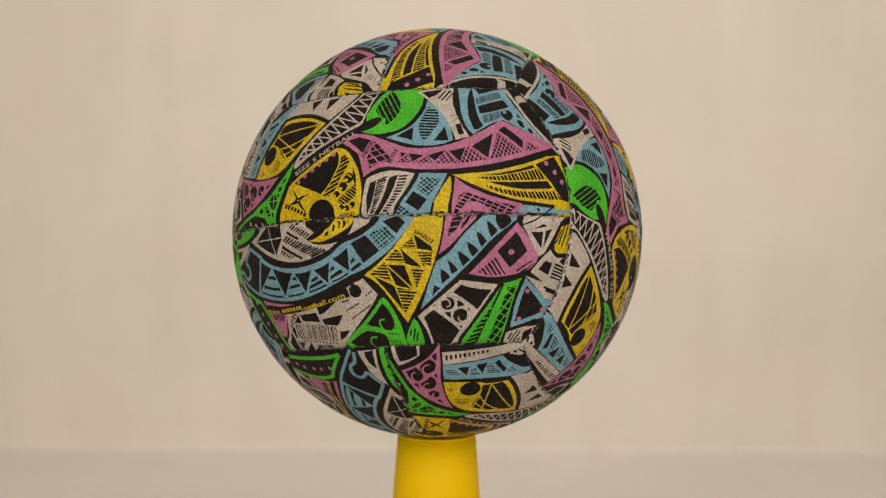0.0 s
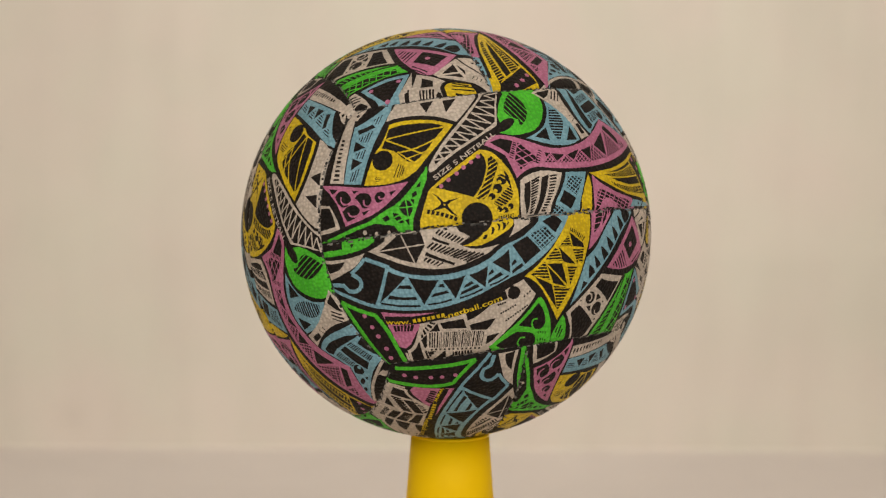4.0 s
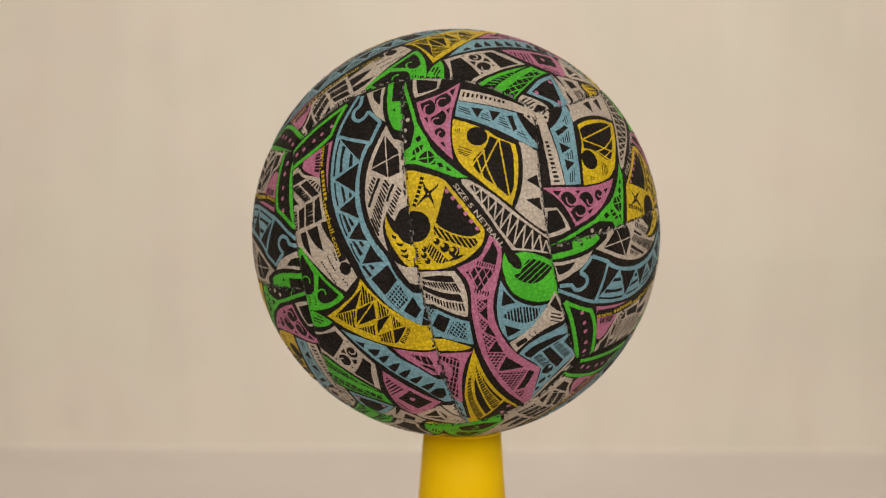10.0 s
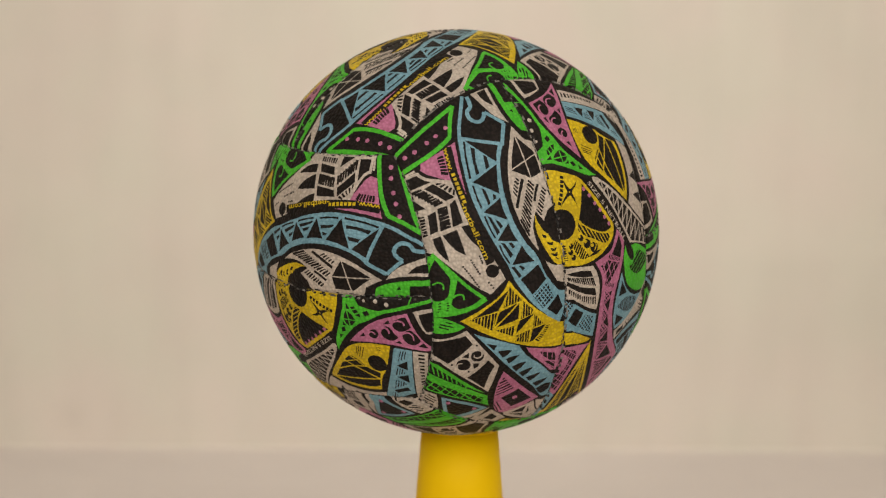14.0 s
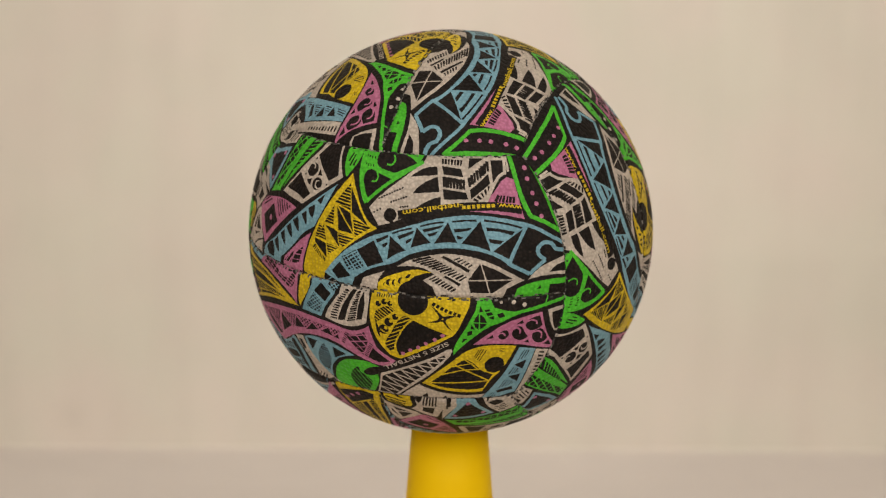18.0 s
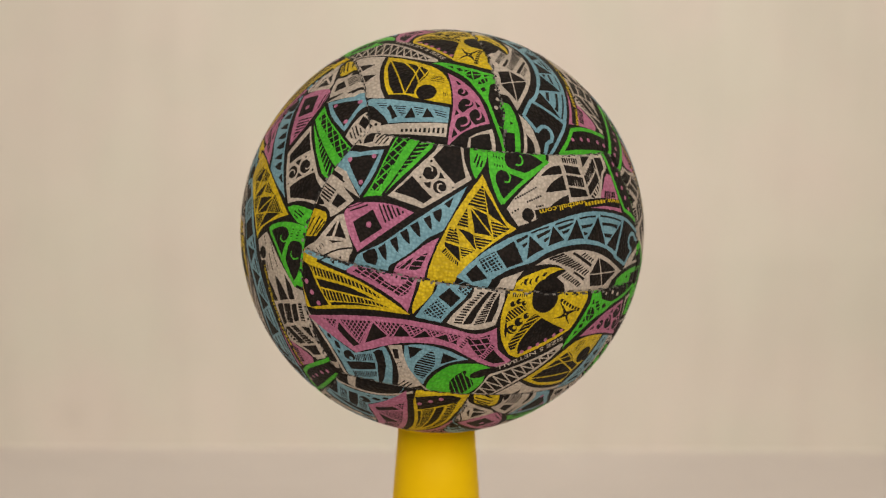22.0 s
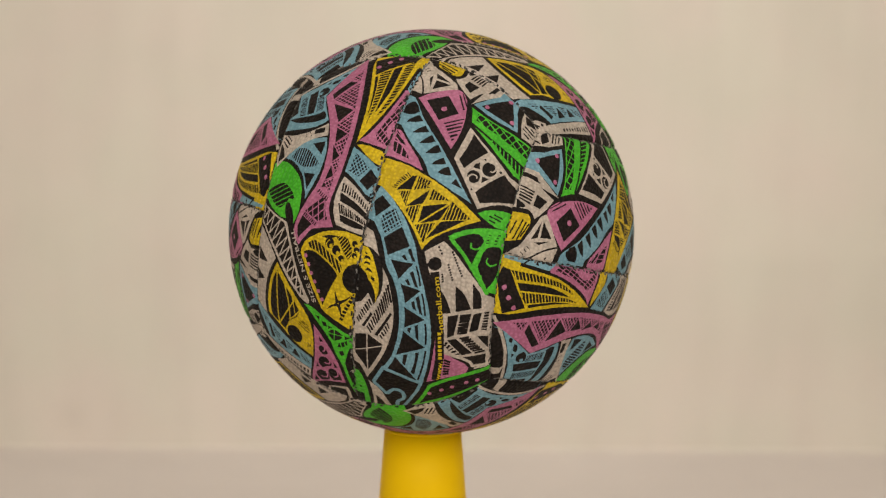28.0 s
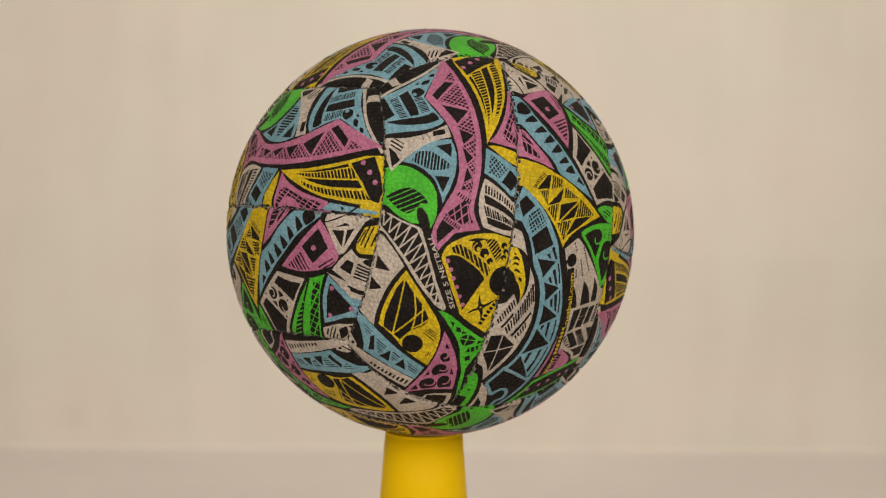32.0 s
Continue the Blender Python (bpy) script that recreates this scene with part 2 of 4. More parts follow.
def dots(colour, text, count, r):
    """A row of dots spread along a line."""
    pts = smooth(path(text), False)
    run = [0.0]
    for a, b in zip(pts, pts[1:]):
        run.append(run[-1] + math.dist(a, b))
    for k in range(count):
        s = run[-1] * k / max(1, count - 1)
        i = max(j for j in range(len(pts)) if run[j] <= s + 1e-9)
        j = min(i + 1, len(pts) - 1)
        f = (s - run[i]) / (run[j] - run[i]) if run[j] > run[i] else 0
        disc(colour, pts[i][0] + f * (pts[j][0] - pts[i][0]), pts[i][1] + f * (pts[j][1] - pts[i][1]), r, 9)


def curl(colour, u, v, r, start, sweep, wide):
    """A scroll that winds in from radius r."""
    c = max(0.5, math.cos(radians(v)))
    n = max(6, int(abs(sweep) / 22))
    pts = []
    for k in range(n + 1):
        a, q = radians(start + sweep * k / n), r * (1 - 0.55 * k / n)
        pts.append((u + q * math.cos(a) / c, v + q * math.sin(a)))
    ribbon(colour, pts, wide, thin=0.8)


def plain(colour, text):
    """A filled outline that keeps clear of the seams."""
    DRAWN.append((colour, smooth(path(text), True)))


def ladder(colour, one, other, rungs, wide):
    """Rungs from one line to another, a little uneven."""
    for k, (p, q) in enumerate(zip(along(one, rungs), along(other, rungs))):
        ribbon(colour, [p[:2], q[:2]], wide * (1 + 0.16 * math.sin(k * 2.7)), thin=0.8 + 0.25 * math.sin(k * 1.7))


def letters(colour, text, count, tall):
    """Plain bars in place of a word."""
    spots = along(text, count)
    pitch = math.dist(spots[0][:2], spots[1][:2])
    for u, v, a in spots:
        ca, sa = math.cos(a), math.sin(a)
        DRAWN.append((colour, [(u + x * ca - y * sa, v + x * sa + y * ca) for x, y in ((-pitch * 0.34, -tall / 2), (pitch * 0.34, -tall / 2), (pitch * 0.34, tall / 2), (-pitch * 0.34, tall / 2))]))


def along(text, count):
    """Evenly spread places on a line, with its heading there."""
    pts = smooth(path(text), False)
    run = [0.0]
    for a, b in zip(pts, pts[1:]):
        run.append(run[-1] + math.dist(a, b))
    out = []
    for k in range(count):
        s = run[-1] * k / max(1, count - 1)
        i = min(max(j for j in range(len(pts)) if run[j] <= s + 1e-9), len(pts) - 2)
        f = (s - run[i]) / (run[i + 1] - run[i])
        a, b = pts[i], pts[i + 1]
        out.append((a[0] + f * (b[0] - a[0]), a[1] + f * (b[1] - a[1]), math.atan2(b[1] - a[1], b[0] - a[0])))
    return out


def zigzag(colour, one, other, teeth, wide):
    a, b = along(one, teeth), along(other, teeth)
    line = []
    for p, q in zip(a, b):
        line += [p[:2], q[:2]]
    for p, q in zip(line, line[1:]):
        ribbon(colour, [p, q], wide)


def leaf(colour, text):
    """A pointed drop: its tip, then the two corners of its foot."""
    (tu, tv, _), (au, av, _), (bu, bv, _) = path(text)
    au, av, bu, bv = [e + (f - e) * 0.86 for e, f in ((tu, au), (tv, av), (tu, bu), (tv, bv))]
    mu, mv = (au + bu) / 2, (av + bv) / 2
    wu, wv = (au - bu) * 0.5, (av - bv) * 0.5
    side = [(k / 8, 1 - (1 - k / 8) ** 1.9) for k in range(9)]
    loop = [(tu + (mu - tu) * s + wu * w, tv + (mv - tv) * s + wv * w) for s, w in side]
    loop += [(tu + (mu - tu) * s - wu * w, tv + (mv - tv) * s - wv * w) for s, w in side[:0:-1]]
    DRAWN.append((colour, loop))


def barcode():
    """The one face with a stock code printed over its chevrons."""
    here = len(DRAWN)
    rng = random.Random(5)
    corner, along_u, along_v = BARCODE
    place = lambda s, t: (corner[0] + along_u[0] * s + along_v[0] * t, corner[1] + along_u[1] * s + along_v[1] * t)
    DRAWN.append(("white", [place(-0.04, -0.25), place(1.04, -0.25), place(1.04, 1.06), place(-0.04, 1.06)]))
    s = 0.0
    while s < 0.97:
        w = rng.choice((0.010, 0.016, 0.024))
        DRAWN.append(("black", [place(s, 0), place(s + w, 0), place(s + w, 1), place(s, 1)]))
        s += w + rng.choice((0.012, 0.018, 0.026))
    for k in range(12):
        a = 0.03 + k * 0.08
        DRAWN.append(("black", [place(a, -0.19), place(a + 0.035, -0.19), place(a + 0.035, -0.07), place(a, -0.07)]))
    made = DRAWN[here:]
    del DRAWN[here:]
    return made


def end_u(v):
    return math.degrees(math.acos(min(1.0, EDGE / math.cos(radians(v)))))


def fine(pts, longest=0.85, rough=0.075):
    """The outline in short steps, bitten a little unevenly as ink is by the pebbled grain."""
    out = []
    for a, b in zip(pts, pts[1:] + pts[:1]):
        n = max(1, int(math.dist(a, b) / longest + 0.999))
        out += [(a[0] + (b[0] - a[0]) * k / n, a[1] + (b[1] - a[1]) * k / n) for k in range(n)]
    return [(u + rough * math.sin(u * 9.1 + v * 23.3) * math.sin(v * 5.7 + 1.3), v + rough * math.sin(v * 8.3 - u * 19.7) * math.sin(u * 6.1 + 0.4)) for u, v in out]


TOP = math.degrees(math.asin(EDGE))


def middle(u, mid):
    return mid[0] + mid[1] * u / 50


def panel_outline(side, mid, gap=0.0):
    """One panel of a face, as a loop in degrees; side 1 above the middle seam, -1 below."""
    hi = TOP - gap

    def end(sign):
        lo = middle(54 * sign, mid) * side + gap
        return [(sign * (end_u(v) - gap / math.cos(radians(v))), v) for v in [lo + (hi - lo) * k / 28 for k in range(29)]]

    left, right = end(-1), end(1)
    u0, u1 = left[0][0], right[0][0]
    loop = [(u, middle(u, mid) * side + gap) for u in [u0 + (u1 - u0) * k / 70 for k in range(70)]] + right
    top = right[-1][0]
    loop += [(top - 2 * top * k / 58, hi) for k in range(1, 58)] + left[::-1][:-1]
    return [(u, v * side) for u, v in (loop if side > 0 else loop[::-1])]


def seam_distance(u, v, mid=(0.0, 0.0)):
    ru, rv = radians(u), radians(v)
    end = math.degrees(math.asin(max(-1, min(1, math.cos(rv) * math.cos(ru))))) - math.degrees(math.asin(EDGE))
    return max(0.0, min(abs(v - middle(u, mid)), TOP - abs(v), end))


def on_ball(u, v, lift=0.0, mid=(0.0, 0.0)):
    """From a face's degrees to its place round the ball's centre; panels dip and round off at their seams."""
    d = seam_distance(u, v, mid)
    r = BALL_R + lift - 0.00085 * math.exp(-((d / 0.42) ** 2)) - 0.00025 * math.exp(-((d / 1.4) ** 2))
    ru, rv = radians(u), radians(v)
    return Vector((r * math.cos(rv) * math.sin(ru), r * math.sin(rv), r * math.cos(rv) * math.cos(ru)))


def bleed(loop, filled):
    """Let ink that ends at a seam run on a little past it. Returns the loop and the sides of the face that it belongs to."""
    lo, hi = min(p[1] for p in loop), max(p[1] for p in loop)
    sides = (1, -1) if lo < -1.6 and hi > 1.6 else (1,) if lo + hi > 0 else (-1,)
    if not filled or max(hi - lo, max(p[0] for p in loop) - min(p[0] for p in loop)) < 2.6:
        return loop, sides
    out = []
    for u, v in loop:
        end = end_u(min(abs(v), TOP))
        if abs(v) > TOP - 1.3:
            v += math.copysign(2.6, v)
        elif len(sides) == 1 and abs(v) < 1.5:
            v -= 2.6 * sides[0]
        if abs(u) > end - 3.2:
            u += math.copysign(4.0, u)
        out.append((u, v))
    return out, sides


def placed(u, v, shift):
    p, q = u / 50, v / 35
    return u + shift[0] + shift[1] * p + shift[2] * q, v + shift[3] + shift[4] * p + shift[5] * q


def panel_mesh(side, drawn, shift, mid):
    """A panel with its print: every inked area is its own set of faces."""
    pts, loops = [], []

    def put(loop):
        at = len(pts)
        pts.extend(Vector(p) for p in loop)
        return [(at + k, at + (k + 1) % len(loop)) for k in range(len(loop))]

    edges = put(panel_outline(side, mid))
    for colour, loop, *filled in drawn:
        loop, sides = bleed(loop, filled and colour != "black")
        if side not in sides:
            continue
        loop = [placed(u, v, shift) for u, v in loop]
        vs = [p[1] * side for p in loop]
        if max(vs) < -2.5 or min(vs) > TOP + 1 or len(loop) < 3:
            continue
        loop = fine(loop)
        edges += put(loop)
        loops.append((COLOURS.index(colour), np.array(loop)))
    for gap in (0.18, 0.4, 0.8, 1.5):
        pts.extend(Vector(p) for p in panel_outline(side, mid, gap))
    rng = random.Random(3)
    v = 3.5
    while v < TOP - 1.8:
        u = -end_u(v) + 2.4
        while u < end_u(v) - 2.4:
            pts.append(Vector((u + rng.uniform(-0.3, 0.3), side * (v + rng.uniform(-0.3, 0.3)))))
            u += 1.9
        v += 1.9
    co, _, tris, _, _, _ = geometry.delaunay_2d_cdt(pts, edges, [], 0, 1e-5)
    flat = np.array([(p[0], p[1]) for p in co])
    centre = flat[np.array([t[:3] for t in tris])].mean(axis=1)
    tint = np.zeros(len(tris), int)
    for k, loop in loops:
        near = np.nonzero((centre >= loop.min(axis=0)).all(axis=1) & (centre <= loop.max(axis=0)).all(axis=1))[0]
        x, y = centre[near, 0], centre[near, 1]
        odd = np.zeros(len(near), bool)
        for p, q in zip(loop, np.roll(loop, -1, axis=0)):
            if p[1] != q[1]:
                odd ^= ((p[1] > y) != (q[1] > y)) & (x < p[0] + (y - p[1]) / (q[1] - p[1]) * (q[0] - p[0]))
        tint[near[odd]] = k
    faces, mats = [], []
    for tri, (u, v), k in zip(tris, centre, tint):
        if middle(u, mid) * side < v * side < TOP and abs(u) < end_u(v):
            faces.append(tri)
            mats.append(k)
    me = bpy.data.meshes.new("panel")
    me.from_pydata([on_ball(p[0], p[1], 0.0, mid) for p in co], [], faces)
    bm = bmesh.new()
    bm.from_mesh(me)
    bm.faces.ensure_lookup_table()
    for f, k in zip(bm.faces, mats):
        f.material_index, f.smooth = k, True
    bmesh.ops.delete(bm, geom=[w for w in bm.verts if not w.link_faces], context="VERTS")
    for f in bm.faces:
        if f.normal.dot(f.calc_center_median()) < 0:
            f.normal_flip()
    rim = [e for e in bm.edges if e.is_boundary]
    grown = bmesh.ops.extrude_edge_only(bm, edges=rim)["geom"]
    for w in grown:
        if isinstance(w, bmesh.types.BMVert):
            w.co *= (BALL_R - 0.0045) / w.co.length
        elif isinstance(w, bmesh.types.BMFace):
            w.material_index, w.smooth = 0, False
    bm.to_mesh(me)
    bm.free()
    for c in COLOURS:
        me.materials.append(INKS[c])
    return me


def stitching(run, length, rng, mid=(0.0, 0.0)):
    """Short thread ends that show along a seam; run(s) gives a place in degrees."""
    bm = bmesh.new()
    s = 0.0
    while s < length:
        u, v, a = run(s)
        half, wide = rng.uniform(0.25, 0.75), rng.uniform(0.18, 0.44)
        side = rng.uniform(-0.55, 0.55)
        ca, sa = math.cos(a), math.sin(a)
        u, v = u - side * sa, v + side * ca
        ring = []
        for x, y, z in ((-half, -wide, -0.0002), (half, -wide, -0.0002), (half, wide, -0.0002), (-half, wide, -0.0002), (-half * 0.7, 0, 0.00040), (half * 0.7, 0, 0.00040)):
            p = on_ball(u + x * ca - y * sa, v + x * sa + y * ca, z, mid)
            ring.append(bm.verts.new(p))
        for f in ((0, 1, 5, 4), (2, 3, 4, 5), (1, 2, 5), (3, 0, 4)):
            bm.faces.new([ring[k] for k in f]).smooth = True
        s += rng.uniform(0.35, 1.0)
    return bm


def lettering(text, shift, line, tall):
    """Printed words laid along a line on a face, drawn from the built-in font."""
    curve = bpy.data.curves.new("lettering", "FONT")
    curve.body, curve.size, curve.resolution_u, curve.offset = text, 1.0, 2, 0.012
    ob = new("lettering", curve)
    bpy.context.view_layer.update()
    me = bpy.data.meshes.new_from_object(ob.evaluated_get(bpy.context.evaluated_depsgraph_get()))
    bpy.data.objects.remove(ob)
    bpy.data.curves.remove(curve)
    wide = max(v.co.x for v in me.vertices)
    spots = along(line, 41)
    bm = bmesh.new()
    bm.from_mesh(me)
    bpy.data.meshes.remove(me)
    bmesh.ops.triangulate(bm, faces=bm.faces[:])
    for v in bm.verts:
        s, t = max(0.0, min(1.0, v.co.x / wide)) * 40, v.co.y * tall
        k = min(int(s), 39)
        (u0, v0, a0), (u1, v1, a1), f = spots[k], spots[k + 1], s - int(s) if s < 40 else 1.0
        a = a0 + (a1 - a0) * f
        v.co = on_ball(*placed(u0 + (u1 - u0) * f - math.sin(a) * t, v0 + (v1 - v0) * f + math.cos(a) * t, shift), 0.00009)
    for f in bm.faces:
        f.smooth = True
    return bm


def artwork():
    """The print of one face, back to front."""
    # upper panel, left end: strip, blue band, yellow fish, scrolls
    shape("white", "-44.49,34.00 ~-42.16,35.96 -38.43,36.42 ~-40.67,33.86 -43.07,31.45 -44.39,31.69")
    stroke("black", .4, "-43.81,33.88 ~-42.28,34.51 -39.87,35.73")
    disc("black", -43.14, 32.87, .45)
    shape("white", "-53.33,12.32 ~-51.51,10.14 ~-49.47,6.93 -48.08,2.86 ~-51.71,2.03 -55.47,1.64")
    shape("black", "-53.63,8.77 -50.98,8.62 ~-50.00,6.31 -49.54,3.67 ~-51.93,3.35 -54.92,3.12")
    plain("white", "-43.43,34.51 ~-45.06,24.01 -46.50,14.24 -50.60,14.93 ~-48.68,24.33 -46.16,33.74")
    ladder("black", "-47.53,26.20 ~-48.52,21.18 -49.45,15.77", "-46.58,26.03 ~-47.30,20.97 -47.68,15.47", 10, 0.62)
    shape("blue", "-35.96,33.19 -31.33,34.79 ~-33.31,31.30 ~-37.71,22.89 -41.36,13.21 -46.38,14.07 ~-45.24,21.38 -43.86,29.68 ~-41.25,30.42")
    shape("black", "-42.69,28.47 ~-40.17,28.87 -38.07,29.52 -37.11,28.50 -42.09,27.04")
    shape("black", "-43.14,25.27 -39.86,23.11 -43.56,22.33")
    shape("black", "-43.79,20.67 -40.84,19.09 -44.24,17.56")
    hatch("black", "-42.25,25.92 -37.58,27.74 -38.85,24.37 -41.62,24.85", -113, 0.73, 0.35)
    hatch("black", "-42.84,21.90 -39.66,22.44 -40.54,19.96 -42.32,20.26", -113, 0.70, 0.33)
    hatch("black", "-43.91,16.75 -41.37,17.67 -42.53,14.15 -44.69,14.51", -113, 0.68, 0.32)
    hatch("black", "-37.81,30.85 -34.62,32.24 -36.11,29.35 -37.10,29.35", -115, 0.78, 0.33)
    shape("white", "-48.42,38.02 ~-45.95,38.52 ~-43.77,36.23 -46.29,34.30 ~-47.83,35.12")
    shape("white", "-34.06,29.56 ~-31.88,33.53 ~-27.38,35.07 ~-21.52,35.90 ~-14.31,35.46 ~-8.95,35.56 -4.33,35.43 ~-9.65,30.12 -13.77,26.58 ~-18.05,28.54 ~-23.08,29.79 ~-29.22,30.20")
    shape("black", "-23.60,33.90 -19.32,34.21 -21.90,30.69")
    shape("black", "-16.51,33.81 -12.30,34.02 -16.16,29.88")
    shape("yellow", "-33.01,28.70 ~-30.00,29.09 ~-26.49,29.07 ~-20.54,28.19 -14.61,26.01 ~-18.31,22.36 ~-23.16,17.66 ~-26.02,14.86 ~-29.50,12.96 ~-34.31,12.30 -40.58,12.75 -39.46,16.04 -38.38,18.63 -36.70,21.83 ~-34.82,24.28")
    shape("black", "-33.18,27.18 ~-29.88,27.86 ~-26.08,27.79 ~-20.55,27.16 -17.19,25.67 ~-20.17,22.93 ~-23.41,19.40 -26.75,16.93 ~-28.64,17.66 ~-30.27,19.29 ~-31.80,20.77 -35.14,22.07 ~-34.12,24.34")
    stroke("yellow", 0.41, "-34.48,24.39 ~-26.31,25.13 -17.35,25.70")
    stroke("yellow", 0.41, "-34.30,24.36 ~-28.68,21.42 -24.05,18.86")
    stroke("yellow", 0.40, "-31.11,20.20 ~-25.92,20.70 -20.50,22.49")
    stroke("yellow", 0.37, "-30.79,20.46 ~-28.64,18.43 -26.43,16.89")
    stroke("yellow", 0.34, "-28.96,18.17 -22.78,19.63")
    disc("black", -35.09, 18.76, 2.67)
    shape("black", "-37.83,20.58 -35.94,21.24 -35.68,16.70 -37.62,17.75")
    stroke("black", 0.23, "-32.34,13.80 -30.72,17.19")
    stroke("black", 0.23, "-31.54,13.54 -30.08,16.95")
    stroke("black", 0.23, "-30.91,13.60 -29.60,16.57")
    stroke("black", 0.23, "-30.27,13.81 -29.28,16.07")
    hatch("black", "-37.67,14.72 -35.80,14.60 -35.95,13.28 -37.30,13.47", 2, 0.46, 0.18)
    plain("pink", "-53.21,14.78 ~-47.74,13.86 ~-41.05,12.43 ~-34.86,11.96 -28.59,12.22 ~-32.56,8.80 ~-37.14,5.85 ~-41.68,4.34 -46.57,3.32 ~-47.60,6.77 ~-49.39,10.51")
    shape("black", "-50.93,13.52 -48.17,12.91 -49.79,11.88")
    shape("black", "-49.14,11.19 ~-47.65,12.39 ~-45.78,12.07 ~-44.65,10.86 ~-44.45,9.38 ~-45.63,8.29 ~-47.08,8.25 ~-48.22,9.45")
    stroke("pink", 0.45, "-43.96,9.73 ~-44.96,8.90 ~-46.41,8.86 ~-47.28,9.86 ~-47.26,11.02")
    shape("black", "-47.12,7.11 ~-45.65,8.15 ~-43.73,8.40 ~-42.33,7.30 ~-42.28,5.87 ~-43.88,4.85 -45.97,4.35")
    stroke("pink", 0.45, "-41.63,8.04 ~-42.26,6.01 ~-43.79,5.41 ~-45.02,5.76 ~-45.45,6.69")
    shape("black", "-43.32,10.06 ~-41.85,11.11 ~-39.88,10.77 ~-38.78,9.57 ~-38.91,8.01 ~-40.08,7.06 ~-41.33,7.28 ~-41.98,8.53")
    stroke("pink", 0.45, "-38.01,9.87 ~-38.94,7.87 ~-40.15,7.50 ~-40.89,8.20 ~-40.86,9.21")
    shape("black", "-37.94,9.43 ~-36.85,10.69 ~-35.44,10.45 ~-34.92,9.35 ~-35.83,8.35 ~-37.19,8.00")
    stroke("pink", 0.42, "-34.00,10.35 ~-35.45,8.86 ~-36.57,9.05 ~-36.75,9.66")
    shape("black", "-44.15,12.23 -42.18,11.75 -43.45,11.09")
    shape("black", "-33.89,10.19 -31.91,10.58 -33.49,9.25")
    shape("black", "-41.66,6.19 -39.46,6.53 -41.24,5.26")
    shape("green", "-54.38,0.18 ~-49.68,1.13 ~-44.44,2.39 ~-39.63,3.85 ~-35.59,5.72 ~-31.31,7.72 ~-25.64,13.02 -23.54,15.73 ~-23.70,12.60 ~-26.48,6.85 -29.57,-0.02 ~-33.47,1.51 ~-39.38,2.81 ~-44.20,2.07 ~-49.30,0.78 -54.41,-0.81")
    shape("black", "-31.90,5.99 ~-29.76,7.72 ~-28.23,5.79 ~-29.35,3.36 ~-30.81,4.13")
    stroke("green", 0.29, "-32.22,5.89 -28.08,5.77")
    stroke("green", 0.29, "-29.89,8.03 -29.67,3.26")
    shape("black", "-33.55,4.92 -32.02,4.43 -30.85,2.13 -32.10,2.01 -33.35,3.60")
    stroke("green", 0.30, "-33.68,3.50 -31.57,4.23")
    stroke("green", 0.30, "-32.83,2.53 -30.92,3.00")
    shape("black", "-36.36,4.00 -35.02,4.54 -34.32,3.45 -35.65,2.91")
    shape("black", "-30.64,2.68 -29.56,2.82 -29.74,1.13")
    shape("black", "-28.14,9.10 -26.89,9.66 -26.81,8.48 -28.06,7.93")
    shape("black", "-26.99,10.40 -25.55,11.82 -25.78,10.38")
    shape("black", "-28.69,7.72 -27.63,7.58 -27.88,6.32")
    stroke("green", 0.92, "-54.77,-0.33 ~-49.28,0.92 ~-44.18,2.20 -38.87,3.29")
    disc("white", -41.39, 1.02, 0.59)
    disc("white", -38.40, 0.23, 0.59)
    disc("white", -35.12, 0.23, 0.42)
    # yellow disc with its mark
    shape("yellow", "-27.95,-0.37 ~-25.96,4.35 ~-23.94,8.97 -22.36,10.37 ~-16.62,14.06 -9.24,18.21 ~-6.24,17.25 ~-4.06,14.87 ~-2.21,11.52 ~-1.16,6.74 ~-1.39,2.89 -2.43,-0.97")
    shape("black", "-21.97,9.59 ~-15.98,13.09 -8.94,17.09 ~-8.10,14.40 ~-9.25,10.95 ~-11.05,7.80 -12.95,6.01 ~-16.49,7.59")
    disc("pink", -20.49, 9.83, 0.56)
    disc("pink", -18.48, 11.18, 0.56)
    disc("pink", -16.17, 12.52, 0.56)
    disc("pink", -14.14, 13.90, 0.57)
    disc("pink", -11.98, 15.00, 0.57)
    disc("pink", -9.92, 16.28, 0.57)
    shape("black", "-7.49,15.69 ~-6.28,15.87 ~-5.10,13.77 ~-6.69,10.66 ~-8.57,7.09 ~-10.36,5.14 -12.29,5.64 ~-9.95,8.69 ~-8.04,12.59")
    hatch("yellow", "-7.49,15.69 ~-6.28,15.87 ~-5.10,13.77 ~-6.69,10.66 ~-8.57,7.09 ~-10.36,5.14 -12.29,5.64 ~-9.95,8.69 ~-8.04,12.59", 26, 0.95, 0.30)
    disc("black", -4.96, 9.60, 1.36)
    disc("yellow", -5.60, 9.08, 0.51)
    stroke("yellow", 0.29, "-6.52,9.77 ~-5.41,10.53 ~-4.08,9.65")
    disc("black", -6.39, 7.42, 1.21)
    disc("yellow", -7.02, 6.92, 0.48)
    disc("black", -8.18, 5.61, 0.85)
    disc("yellow", -8.65, 5.23, 0.34)
    shape("black", "-3.87,12.14 ~-2.98,10.27 ~-2.77,7.62 -3.47,8.86 ~-3.84,10.36")
    shape("black", "-8.10,3.88 ~-5.27,6.15 -2.88,7.92 ~-2.54,6.15 -2.87,4.75 ~-4.92,3.25 -6.94,2.90")
    hatch("yellow", "-8.10,3.88 ~-5.27,6.15 -2.88,7.92 ~-2.54,6.15 -2.87,4.75 ~-4.92,3.25 -6.94,2.90", -35, 0.75, 0.26)
